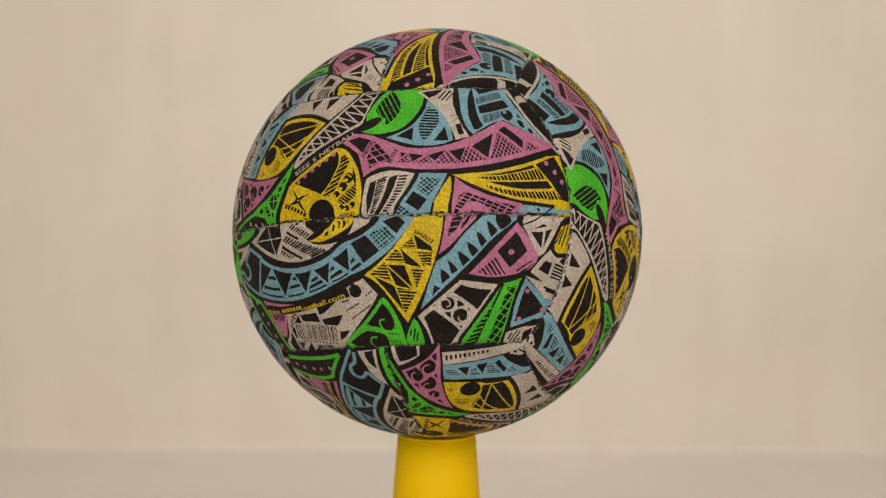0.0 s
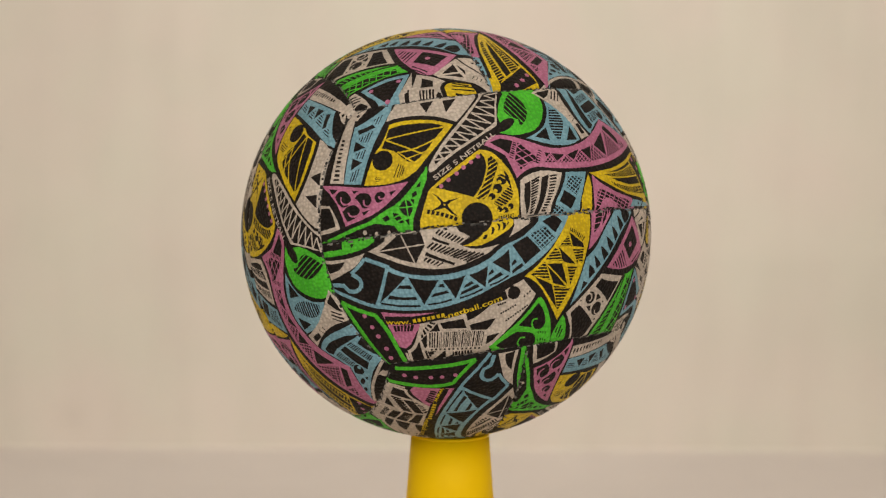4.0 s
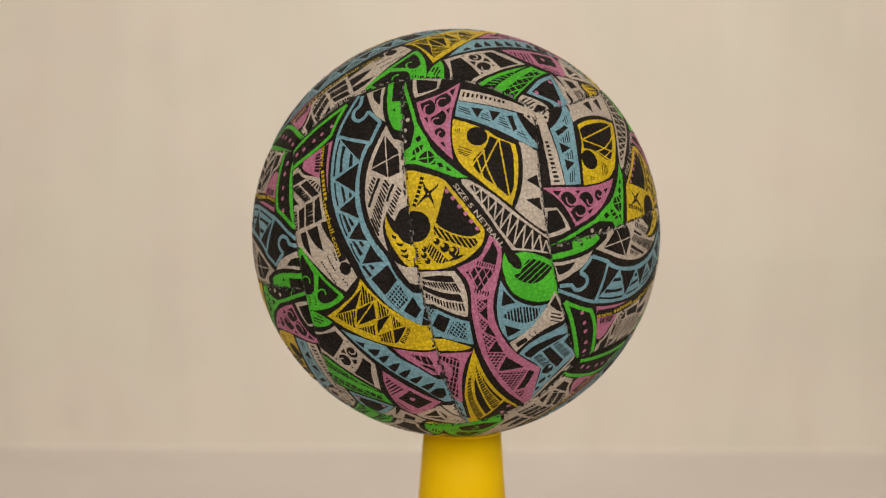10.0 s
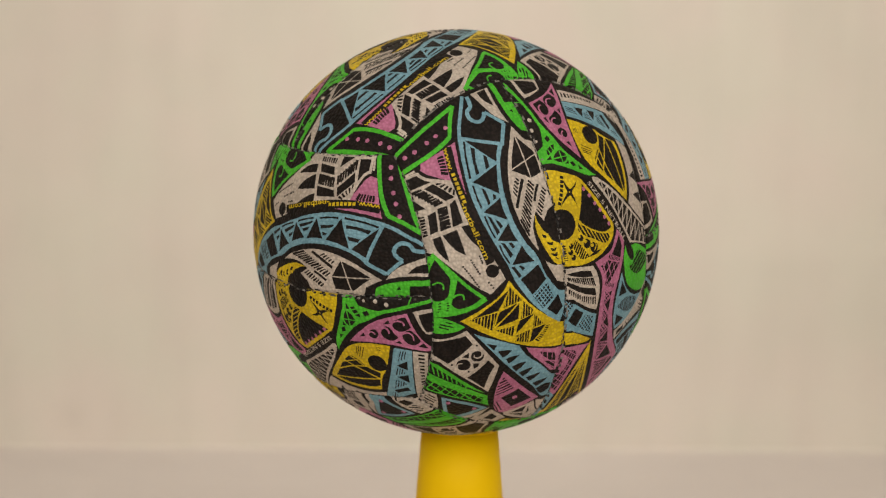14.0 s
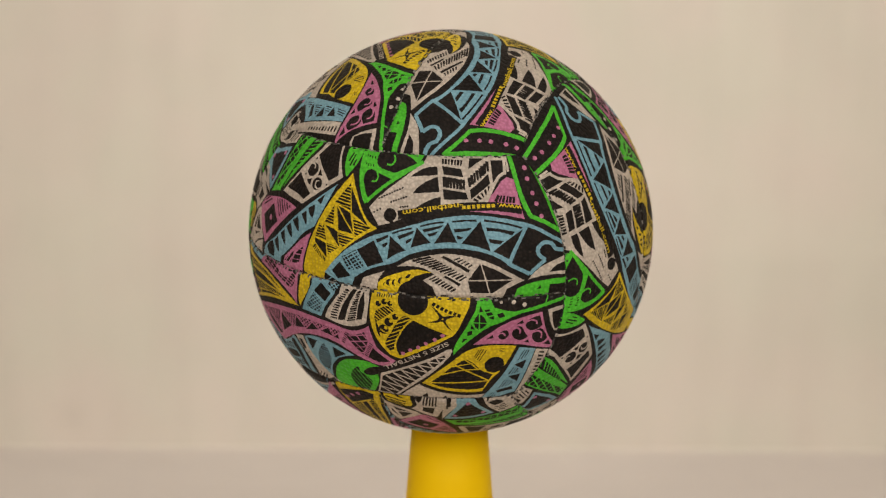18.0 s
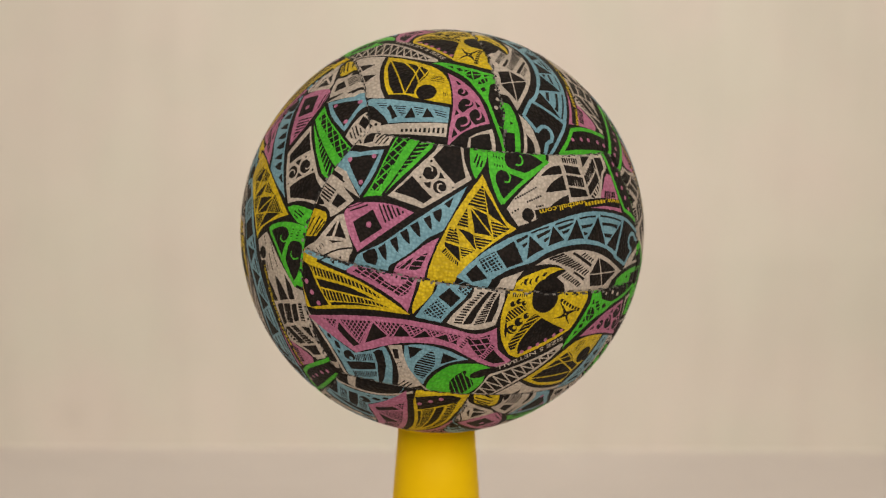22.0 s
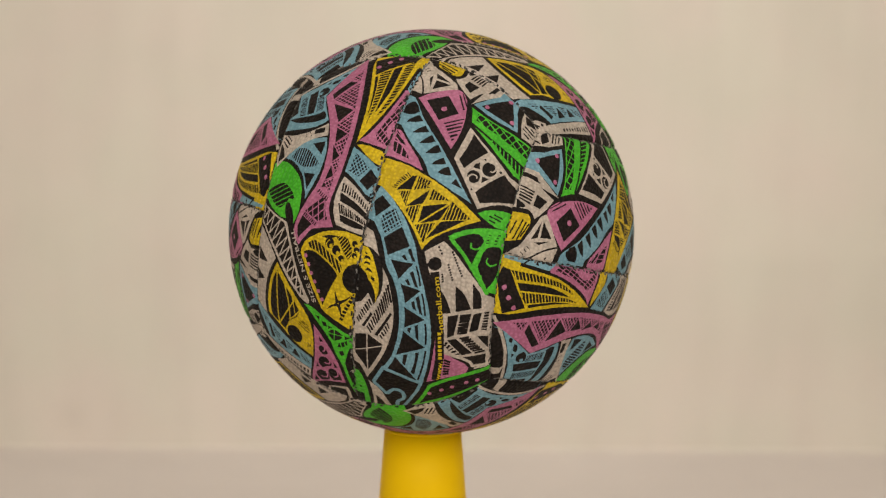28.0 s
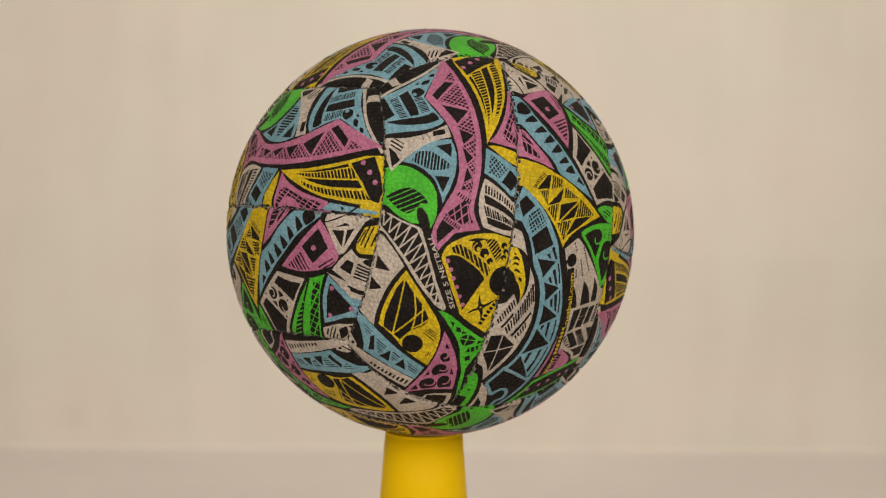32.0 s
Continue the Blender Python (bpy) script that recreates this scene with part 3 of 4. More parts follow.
    disc("black", -6.75, 2.17, 0.70)
    disc("yellow", -7.06, 1.92, 0.28)
    disc("black", -5.23, 1.86, 0.77)
    disc("yellow", -5.68, 1.63, 0.31)
    disc("black", -3.72, 2.56, 0.78)
    disc("yellow", -4.19, 2.18, 0.31)
    ladder("black", "-7.08,0.51 ~-5.24,0.59 -3.36,0.82", "-7.18,-0.33 ~-5.33,-0.25 -3.47,-0.16", 7, 0.31)
    disc("black", -12.70, 0.72, 3.92)
    shape("black", "-23.09,8.43 ~-21.44,7.20 ~-20.41,5.78 ~-19.23,6.06 -16.19,6.40 ~-18.11,5.78 ~-19.48,4.95 ~-18.90,3.59 -17.15,1.39 ~-18.99,2.75 ~-20.41,4.35 ~-21.59,4.07 -24.22,3.98 ~-22.41,4.60 ~-21.16,5.44 ~-21.76,6.81")
    disc("yellow", -20.33, 5.05, 0.23)
    letters("black", "-24.52,3.88 ~-21.29,2.75 -18.02,1.21", 7, 1.03)
    # lettered strip with its zigzag
    shape("white", "-3.01,35.69 3.09,35.93 ~-0.11,31.49 -2.41,24.60 -2.66,24.12 ~-10.81,20.28 ~-17.13,17.01 -21.83,13.84 -23.03,13.70 ~-22.77,15.92 ~-18.35,21.56 ~-12.08,27.41")
    shape("black", "-3.44,34.53 ~-1.04,34.89 0.74,34.12 ~-1.16,30.66 -2.92,25.33 ~-7.42,22.80 ~-13.90,19.71 -21.42,15.59 -21.68,16.54 ~-16.80,21.67 ~-11.69,26.49")
    zigzag("white", "-1.42,35.53 ~-6.08,31.55 ~-12.56,25.75 ~-17.61,20.98 -21.82,16.71", "1.37,34.46 ~-0.99,30.64 -2.63,25.98 ~-7.42,22.80 ~-13.90,19.71 -21.27,15.57", 12, 0.40)
    # green comma
    shape("green", "4.66,35.59 14.05,34.98 ~15.16,31.93 ~14.29,28.21 ~11.57,24.30 ~8.26,21.83 ~3.99,21.01 ~0.82,20.97 -2.71,22.13 ~-1.54,24.17 ~-1.59,27.10 ~0.83,31.78")
    shape("black", "-2.66,24.12 ~-0.09,25.73 ~2.60,26.01 ~2.95,24.77 ~0.60,22.96 -3.38,21.87")
    shape("black", "5.34,34.32 ~7.52,31.61 ~8.39,28.39 ~6.70,25.15 4.22,23.31 4.25,25.35 ~1.83,26.95 ~0.99,28.99 ~2.99,31.97")
    hatch("green", "5.34,34.32 ~7.52,31.61 ~8.39,28.39 ~6.70,25.15 4.22,23.31 4.25,25.35 ~1.83,26.95 ~0.99,28.99 ~2.99,31.97", -60, 1.34, 0.32)
    # blue leaf, pale hourglass and blue block
    shape("blue", "15.97,30.74 ~18.33,29.14 ~20.71,26.33 ~22.43,22.44 22.78,18.28 ~18.43,17.01 ~13.60,17.11 ~9.69,18.00 4.67,19.82 ~7.68,20.88 ~10.98,22.47 ~13.97,25.55 ~15.39,28.16")
    shape("black", "16.47,28.48 ~19.03,26.92 ~19.22,23.92 ~17.54,21.11 15.15,18.29 ~14.13,19.97 ~13.86,23.31")
    hatch("blue", "16.47,28.48 ~19.03,26.92 ~19.22,23.92 ~17.54,21.11 15.15,18.29 ~14.13,19.97 ~13.86,23.31", -5, 0.84, 0.33)
    shape("black", "7.63,20.07 12.16,22.40 12.02,18.64")
    shape("black", "17.62,18.33 20.82,22.32 21.66,18.32")
    shape("white", "27.41,19.32 23.41,18.26 ~22.45,21.73 ~20.84,25.33 ~17.33,29.63 12.89,33.50 24.62,35.24 ~23.71,29.97 ~24.61,25.16 ~25.97,21.96")
    shape("black", "25.95,20.13 24.42,19.86 23.76,22.88 25.17,23.13")
    shape("black", "21.12,34.37 ~19.13,32.62 16.63,31.33 14.52,33.43")
    hatch("black", "24.17,33.70 ~22.94,30.72 ~21.40,30.46 19.36,31.04 ~21.01,33.63", -132, 1.05, 0.50)
    dots("black", "24.72,24.79 23.29,23.95", 4, 0.18)
    dots("black", "24.24,25.89 23.00,25.48", 3, 0.19)
    shape("blue", "49.66,18.00 ~43.60,21.20 37.25,24.35 ~33.04,22.64 28.39,19.86 ~26.83,21.75 ~25.63,25.74 ~25.56,32.79 25.70,35.45 39.79,38.87 ~41.54,30.81 ~44.94,24.45")
    shape("black", "31.43,22.66 ~30.09,21.46 28.83,21.39 ~27.69,25.53 ~28.19,31.05 29.97,34.88 ~30.09,29.71 ~30.31,25.67")
    shape("black", "40.38,28.44 ~35.52,27.03 31.02,26.21 30.72,28.38 ~35.07,29.78 39.09,30.79")
    ladder("black", "36.99,25.04 ~34.39,24.06 32.09,23.36", "36.68,27.11 ~33.99,26.28 31.65,25.56", 10, 0.33)
    ladder("black", "38.51,31.28 ~34.14,30.20 30.88,29.24", "37.91,33.32 ~33.77,32.28 30.81,31.16", 13, 0.35)
    shape("black", "39.76,34.72 ~35.34,33.57 31.94,32.53 30.00,36.36 39.60,38.82")
    shape("black", "40.88,25.44 ~39.24,24.08 ~37.62,25.20 ~37.22,26.85 ~39.13,27.52 ~40.55,26.90")
    disc("blue", 38.56, 26.78, 0.57)
    shape("black", "43.67,22.11 ~42.15,22.79 41.80,24.55 ~43.15,24.16")
    shape("black", "45.91,20.58 ~44.75,20.97 44.63,22.18 ~45.65,21.74")
    shape("black", "43.22,25.11 42.04,25.36 42.44,26.42")
    stroke("white", 0.84, "52.75,15.54 ~47.07,22.30 ~43.84,27.97 39.18,39.21")
    # pink band
    plain("pink", "-7.63,19.12 ~-5.33,21.26 ~-2.22,21.43 ~1.49,20.42 ~5.82,18.61 ~9.45,17.07 ~13.87,16.31 ~19.62,16.80 ~25.37,18.37 ~31.01,21.11 36.80,24.27 ~43.75,21.14 52.50,17.27 ~38.16,13.11 ~28.20,11.19 ~20.39,10.57 ~12.01,10.91 ~4.39,11.80 -0.77,9.46 ~-1.49,12.35 ~-2.72,15.80 ~-4.87,17.41")
    shape("black", "-6.03,19.74 -2.69,20.50 0.50,19.39 -1.35,15.97 ~-3.59,17.90")
    ladder("black", "0.59,19.07 ~-0.57,16.98 -1.47,15.21", "1.44,18.67 ~0.42,16.57 -0.52,14.66", 8, 0.36)
    shape("black", "1.81,18.95 ~3.86,16.88 6.01,14.54 6.22,13.30 ~3.54,12.93 0.74,11.53 -0.13,14.32")
    hatch("pink", "1.81,18.95 ~3.86,16.88 6.01,14.54 6.22,13.30 ~3.54,12.93 0.74,11.53 -0.13,14.32", -46, 1.91, 0.35)
    hatch("pink", "1.81,18.95 ~3.86,16.88 6.01,14.54 6.22,13.30 ~3.54,12.93 0.74,11.53 -0.13,14.32", 14, 1.77, 0.32)
    ladder("black", "5.43,13.22 7.18,16.30", "6.55,12.67 8.17,15.76", 6, 0.36)
    shape("black", "8.91,15.55 10.42,15.13 9.15,13.84")
    shape("black", "10.90,15.09 15.02,14.37 12.14,12.86")
    shape("black", "16.02,14.31 20.86,15.64 17.85,12.83")
    shape("black", "21.49,15.30 25.89,16.26 24.32,12.54")
    shape("black", "7.53,12.89 10.46,15.28 12.07,12.56")
    hatch("pink", "7.53,12.89 10.46,15.28 12.07,12.56", -56, 0.94, 0.32)
    hatch("pink", "7.53,12.89 10.46,15.28 12.07,12.56", 38, 0.80, 0.27)
    shape("black", "12.36,12.39 15.73,14.48 17.51,12.23")
    hatch("pink", "12.36,12.39 15.73,14.48 17.51,12.23", -55, 0.99, 0.33)
    hatch("pink", "12.36,12.39 15.73,14.48 17.51,12.23", 37, 0.81, 0.27)
    shape("black", "17.51,12.23 21.12,15.31 23.98,12.09")
    hatch("pink", "17.51,12.23 21.12,15.31 23.98,12.09", -54, 1.06, 0.36)
    hatch("pink", "17.51,12.23 21.12,15.31 23.98,12.09", 35, 0.82, 0.28)
    shape("black", "42.19,18.40 41.71,16.10 ~38.37,19.02 35.52,21.18 37.40,22.34 ~39.71,20.57")
    shape("black", "31.72,13.53 27.59,16.56 33.80,20.26")
    shape("black", "41.38,15.19 32.11,13.11 35.28,20.77")
    hatch("pink", "41.38,15.19 32.11,13.11 35.28,20.77", 137, 0.99, 0.30)
    hatch("pink", "41.38,15.19 32.11,13.11 35.28,20.77", -116, 0.94, 0.29)
    shape("black", "46.79,16.39 42.24,15.57 43.15,18.14")
    hatch("pink", "46.79,16.39 42.24,15.57 43.15,18.14", 137, 1.04, 0.32)
    hatch("pink", "46.79,16.39 42.24,15.57 43.15,18.14", -118, 0.92, 0.28)
    shape("black", "31.39,12.97 23.75,12.06 26.77,16.76")
    hatch("pink", "31.39,12.97 23.75,12.06 26.77,16.76", 138, 0.93, 0.29)
    hatch("pink", "31.39,12.97 23.75,12.06 26.77,16.76", -114, 0.97, 0.30)
    # pale fan
    shape("white", "-1.54,-0.78 ~-0.88,4.55 -0.13,8.81 ~2.28,10.06 ~5.72,10.79 ~9.54,10.49 12.71,9.66 ~11.16,6.68 ~8.53,2.98 5.64,-0.62")
    shape("black", "1.04,7.83 2.75,8.40 ~1.75,3.58 0.26,-0.12 ~0.17,3.73")
    ladder("black", "3.02,8.23 ~2.13,4.26 1.17,0.22", "5.58,9.17 ~3.98,4.81 2.10,0.70", 13, 0.46)
    shape("black", "6.16,8.98 8.41,9.53 ~6.75,5.29 ~4.76,1.87 3.32,-0.13 2.16,-0.02 ~4.46,4.04")
    ladder("black", "8.63,9.07 ~7.09,4.54 3.92,-0.04", "10.85,9.20 ~9.01,5.10 5.10,-0.15", 14, 0.47)
    # yellow wedge
    shape("yellow", "21.93,9.11 ~26.18,9.45 ~30.92,9.84 ~38.72,11.38 52.53,15.62 55.00,6.32 54.25,1.08 ~46.28,1.74 ~38.19,2.66 ~32.58,4.25 ~27.34,6.35")
    shape("black", "44.77,11.99 50.92,14.42 53.24,10.03 54.58,5.55 53.98,2.40 51.81,2.92 ~48.81,7.27 ~46.72,9.61")
    disc("pink", 48.10, 12.42, 0.68)
    disc("pink", 50.36, 10.05, 0.69)
    disc("pink", 52.32, 7.56, 0.70)
    shape("black", "29.66,8.81 ~36.68,9.85 43.95,11.81 44.34,11.06 ~36.57,9.25")
    shape("black", "27.58,8.39 ~34.82,8.79 45.23,10.78 46.48,9.45 47.57,8.13 ~39.76,7.65 ~33.00,7.61")
    hatch("yellow", "27.58,8.39 ~34.82,8.79 45.23,10.78 46.48,9.45 47.57,8.13 ~39.76,7.65 ~33.00,7.61", -65, 0.95, 0.31)
    shape("black", "31.34,7.18 ~38.80,7.19 47.68,7.68 49.12,5.79 ~40.29,5.44 ~34.45,6.29")
    shape("black", "30.45,6.45 ~35.14,5.26 ~41.07,4.72 49.61,5.06 51.81,2.92 ~43.58,3.00 ~36.62,3.81 ~31.89,5.27")
    hatch("yellow", "30.45,6.45 ~35.14,5.26 ~41.07,4.72 49.61,5.06 51.81,2.92 ~43.58,3.00 ~36.62,3.81 ~31.89,5.27", -62, 0.93, 0.30)
    # slivers at the middle seam, above it
    shape("yellow", "21.55,8.86 ~21.88,5.73 20.17,-1.01 15.59,-0.99 ~18.45,4.45")
    shape("pink", "22.81,8.80 ~25.74,6.30 ~32.22,3.56 41.51,1.48 38.65,-0.42 21.23,-0.92 ~21.96,3.52")
    shape("black", "23.41,3.45 ~25.93,4.66 ~29.93,2.89 ~34.06,1.89 38.46,1.06 36.90,-0.39 31.81,-0.54 ~30.19,1.12 ~27.36,2.25 24.67,1.21 23.06,-0.74 22.16,-0.69")
    hatch("pink", "23.41,3.45 ~25.93,4.66 ~29.93,2.89 ~34.06,1.89 38.46,1.06 36.90,-0.39 31.81,-0.54 ~30.19,1.12 ~27.36,2.25 24.67,1.21 23.06,-0.74 22.16,-0.69", -21, 0.96, 0.29)
    hatch("pink", "23.41,3.45 ~25.93,4.66 ~29.93,2.89 ~34.06,1.89 38.46,1.06 36.90,-0.39 31.81,-0.54 ~30.19,1.12 ~27.36,2.25 24.67,1.21 23.06,-0.74 22.16,-0.69", -130, 1.75, 0.32)
    plain("blue", "38.41,-0.66 40.67,1.37 ~45.23,0.99 54.15,0.20 54.07,-0.54")
    shape("blue", "13.90,9.88 20.99,9.49 ~18.76,5.16 15.28,-0.83 6.07,-0.80 ~8.93,2.52 ~12.10,6.61")
    shape("black", "14.32,8.82 19.23,8.08 15.91,3.44 13.07,5.81")
    hatch("blue", "14.32,8.82 19.23,8.08 15.91,3.44 13.07,5.81", -40, 0.91, 0.32)
    hatch("blue", "14.32,8.82 19.23,8.08 15.91,3.44 13.07,5.81", 35, 0.81, 0.29)
    shape("black", "12.15,5.15 15.65,2.88 13.30,0.17 10.15,2.42")
    shape("black", "9.15,1.93 11.28,0.47 10.67,-0.62 7.18,-0.33")
    hatch("blue", "9.15,1.93 11.28,0.47 10.67,-0.62 7.18,-0.33", -40, 0.83, 0.30)
    hatch("blue", "9.15,1.93 11.28,0.47 10.67,-0.62 7.18,-0.33", 37, 0.81, 0.29)
    shape("white", "44.40,37.20 50.88,37.07 ~46.32,32.19 43.62,29.16 ~43.41,33.39")
    # lower panel: crescent, pale leaf and green tongue under the seam
    shape("green", "-54.79,-2.04 -48.52,-2.19 -48.16,-0.12 ~-42.78,-0.45 -37.04,-0.15 ~-40.69,-2.37 ~-44.72,-3.40 ~-50.12,-3.79 -54.74,-3.34")
    shape("black", "-46.07,-1.32 -44.93,-1.37 -45.66,-2.24")
    plain("white", "-54.50,-4.38 ~-50.02,-4.81 ~-45.66,-4.67 -42.25,-3.96 ~-45.34,-6.88 ~-49.26,-8.41 -53.84,-9.73 -54.04,-7.94")
    shape("black", "-54.24,-5.29 ~-51.63,-5.56 -48.27,-5.53 ~-50.51,-7.33 -53.58,-7.86")
    shape("white", "-41.40,-3.81 ~-37.95,-2.37 -34.11,-0.44 -24.84,-0.34 -20.78,-0.43 ~-17.53,-1.95 -15.02,-3.52 ~-16.40,-4.34 -17.78,-5.17 ~-13.85,-6.76 -7.99,-6.30 ~-10.45,-8.00 ~-14.18,-9.41 ~-17.91,-10.40 ~-22.05,-10.77 ~-27.02,-10.17 ~-31.82,-8.73 ~-36.66,-6.41")
    shape("black", "-38.41,-4.18 ~-35.86,-2.64 -33.05,-0.72 -27.25,-0.75 -26.50,-4.10 -29.42,-8.30 ~-33.08,-6.99")
    stroke("white", 0.33, "-38.73,-4.14 -26.34,-3.98")
    stroke("white", 0.32, "-32.38,-0.37 -29.60,-8.42")
    ladder("black", "-22.28,-0.95 ~-19.71,-2.25 -16.75,-3.74", "-23.55,-1.78 ~-21.12,-3.21 -18.45,-4.80", 8, 0.51)
    shape("black", "-24.35,-2.38 ~-22.33,-3.63 -20.29,-4.58 -20.64,-5.10 ~-22.83,-4.13 -24.73,-3.04")
    ladder("black", "-24.25,-3.81 ~-19.46,-5.95 -12.18,-8.22", "-26.04,-5.01 ~-21.81,-7.23 -16.80,-9.67", 13, 0.51)
    shape("black", "-26.47,-5.95 ~-22.93,-7.95 -19.54,-9.64 -20.05,-10.15 ~-23.74,-8.42 -26.90,-6.75")
    ladder("black", "-26.40,-7.38 ~-24.88,-8.14 -22.67,-9.12", "-27.42,-8.11 ~-25.77,-9.03 -24.25,-9.79", 5, 0.46)
    shape("yellow", "-10.46,-0.67 -2.96,-0.64 ~-4.17,-2.49 ~-6.75,-4.04 ~-10.89,-5.69 ~-13.79,-6.20 -17.41,-5.63 ~-14.34,-4.87 ~-12.05,-3.44")
    shape("black", "-8.13,-1.21 ~-7.18,-1.60 ~-7.31,-2.71 ~-8.05,-3.05 ~-7.67,-2.11")
    shape("black", "-6.70,-1.09 ~-5.62,-1.49 ~-5.88,-2.58 ~-6.78,-3.05 ~-6.39,-2.11")
    shape("black", "-9.48,-1.91 ~-8.69,-2.42 ~-9.09,-3.50 ~-9.84,-3.84 ~-9.45,-2.89")
    shape("black", "-11.37,-3.66 ~-10.67,-3.74 -11.05,-4.54 ~-12.05,-4.71")
    stroke("black", 0.28, "-4.87,-1.14 -5.38,-1.93")
    disc("black", -12.70, 0.72, 3.92)
    shape("white", "-3.01,-1.06 3.10,-0.81 ~-0.64,-2.99 -5.29,-5.04 ~-4.12,-3.34")
    # big blue arc
    shape("blue", "-36.94,-7.82 ~-32.19,-10.56 ~-24.78,-12.03 ~-17.35,-11.61 ~-11.36,-9.74 ~-7.22,-7.09 ~-1.27,-4.90 4.10,-1.05 12.92,-1.65 ~10.77,-4.04 ~7.86,-7.19 ~5.09,-9.77 ~-0.53,-13.34 ~-5.70,-15.24 ~-11.85,-17.62 ~-18.59,-19.67 ~-26.56,-20.72 ~-34.60,-20.11 -42.36,-18.49")
    shape("black", "-36.95,-9.41 ~-35.06,-10.51 -32.70,-11.51 ~-36.68,-14.43 -40.96,-17.11")
    shape("black", "-32.08,-11.59 ~-28.27,-12.77 -24.42,-13.37 -29.23,-19.19")
    shape("black", "-23.39,-13.50 ~-20.57,-13.54 -17.41,-13.04 -20.70,-18.67")
    shape("black", "-16.55,-13.14 ~-14.15,-12.56 -11.41,-11.44 -12.63,-16.79")
    shape("black", "-10.32,-10.71 ~-8.06,-9.68 -5.60,-7.97 -5.73,-13.94")
    shape("black", "-35.59,-14.11 -34.57,-13.34 -31.90,-13.66 -31.51,-14.73")
    shape("black", "-37.82,-15.49 ~-34.39,-16.48 -31.03,-16.72 -30.78,-17.65 ~-34.59,-17.21 -38.63,-16.46")
    shape("black", "-24.89,-15.07 -24.16,-14.42 -23.42,-14.51 -23.14,-15.42")
    shape("black", "-26.29,-16.68 -22.68,-16.21 -22.22,-17.01 -27.08,-17.48")
    shape("black", "-17.60,-15.34 -16.03,-14.65 -15.55,-15.43 -18.34,-16.28")
    shape("black", "-18.92,-17.10 -14.70,-15.68 -14.07,-16.48 -19.50,-17.92")
    shape("black", "-11.48,-13.29 -10.37,-12.42 -9.88,-13.19 -11.57,-14.01")
    shape("black", "-11.70,-15.15 -8.30,-13.36 -7.65,-14.16 -11.95,-15.99")
    shape("black", "-5.24,-11.70 -4.27,-10.66 -3.76,-11.43 -5.14,-12.28")
    shape("black", "-5.26,-13.56 -2.48,-11.85 -1.96,-12.62 -5.18,-14.29")
    stroke("black", 0.52, "-40.66,-17.29 ~-35.84,-18.59 -30.25,-19.38")
    stroke("black", 0.47, "-28.29,-19.30 ~-24.96,-19.23 -21.80,-18.84")
    stroke("black", 0.46, "-19.63,-18.65 ~-16.53,-18.11 -13.42,-17.14")
    stroke("black", 0.46, "-11.42,-16.49 ~-8.84,-15.76 -6.23,-14.60")
    shape("black", "-4.65,-7.08 -0.44,-5.27 3.03,-9.28 -1.48,-12.24")
    shape("black", "0.15,-5.18 4.74,-3.37 7.30,-6.57 3.48,-9.19")
    hatch("blue", "0.15,-5.18 4.74,-3.37 7.30,-6.57 3.48,-9.19", -47, 0.89, 0.32)
    hatch("blue", "0.15,-5.18 4.74,-3.37 7.30,-6.57 3.48,-9.19", 34, 0.89, 0.32)
    shape("black", "4.28,-2.06 8.04,-0.69 9.98,-2.56 7.71,-5.33")
    stroke("blue", 1.00, "-42.58,-5.40 ~-39.60,-6.91 -36.58,-8.44")
    stroke("blue", 0.96, "-42.58,-5.40 ~-44.56,-7.05 -47.07,-8.80")
    stroke("blue", 1.07, "-47.07,-8.80 ~-45.06,-10.36 ~-45.03,-12.14 ~-46.73,-13.30 ~-48.96,-12.91 ~-50.06,-11.44 -53.46,-10.92")
    stroke("blue", 0.93, "-37.09,-8.52 ~-39.21,-13.10 -41.91,-17.77")
    stroke("blue", 0.91, "-54.07,-11.91 ~-48.04,-15.27 ~-44.31,-17.20 -41.02,-18.32")
    # yellow kite
    shape("yellow", "12.89,-0.51 19.68,-0.69 ~18.99,-5.65 ~17.91,-9.86 ~15.70,-16.18 ~12.60,-22.57 8.77,-28.55 ~5.91,-23.89 ~3.00,-19.38 ~0.77,-16.95 -2.00,-15.35 ~1.42,-13.11 ~5.07,-10.19 ~8.70,-6.27")
    ladder("black", "12.46,-4.46 ~14.62,-5.62 16.84,-7.21", "12.54,-5.46 ~14.22,-6.59 15.94,-8.29", 9, 0.33)
    shape("black", "11.94,-5.55 16.30,-8.77 16.63,-9.91 12.77,-9.29")
    shape("black", "11.57,-6.46 12.48,-9.25 8.42,-8.90")
    hatch("yellow", "11.57,-6.46 12.48,-9.25 8.42,-8.90", -5, 0.65, 0.24)
    shape("black", "13.72,-10.24 16.52,-10.30 15.91,-13.95 14.39,-12.86")
    hatch("yellow", "13.72,-10.24 16.52,-10.30 15.91,-13.95 14.39,-12.86", -7, 0.71, 0.26)
    shape("black", "4.17,-12.01 7.26,-9.20 8.33,-9.74 9.45,-12.64")
    hatch("yellow", "4.17,-12.01 7.26,-9.20 8.33,-9.74 9.45,-12.64", -3, 0.73, 0.25)
    shape("black", "8.29,-8.96 13.68,-13.85 10.94,-13.38 9.67,-12.84")
    shape("black", "12.78,-9.96 15.33,-10.41 14.24,-14.00")
    hatch("yellow", "12.78,-9.96 15.33,-10.41 14.24,-14.00", -6, 0.73, 0.25)
    shape("black", "4.75,-12.99 9.26,-13.26 11.11,-19.16")
    shape("black", "4.66,-13.38 6.60,-18.17 10.86,-19.56")
    shape("black", "-0.06,-15.22 4.12,-12.29 5.54,-17.19")
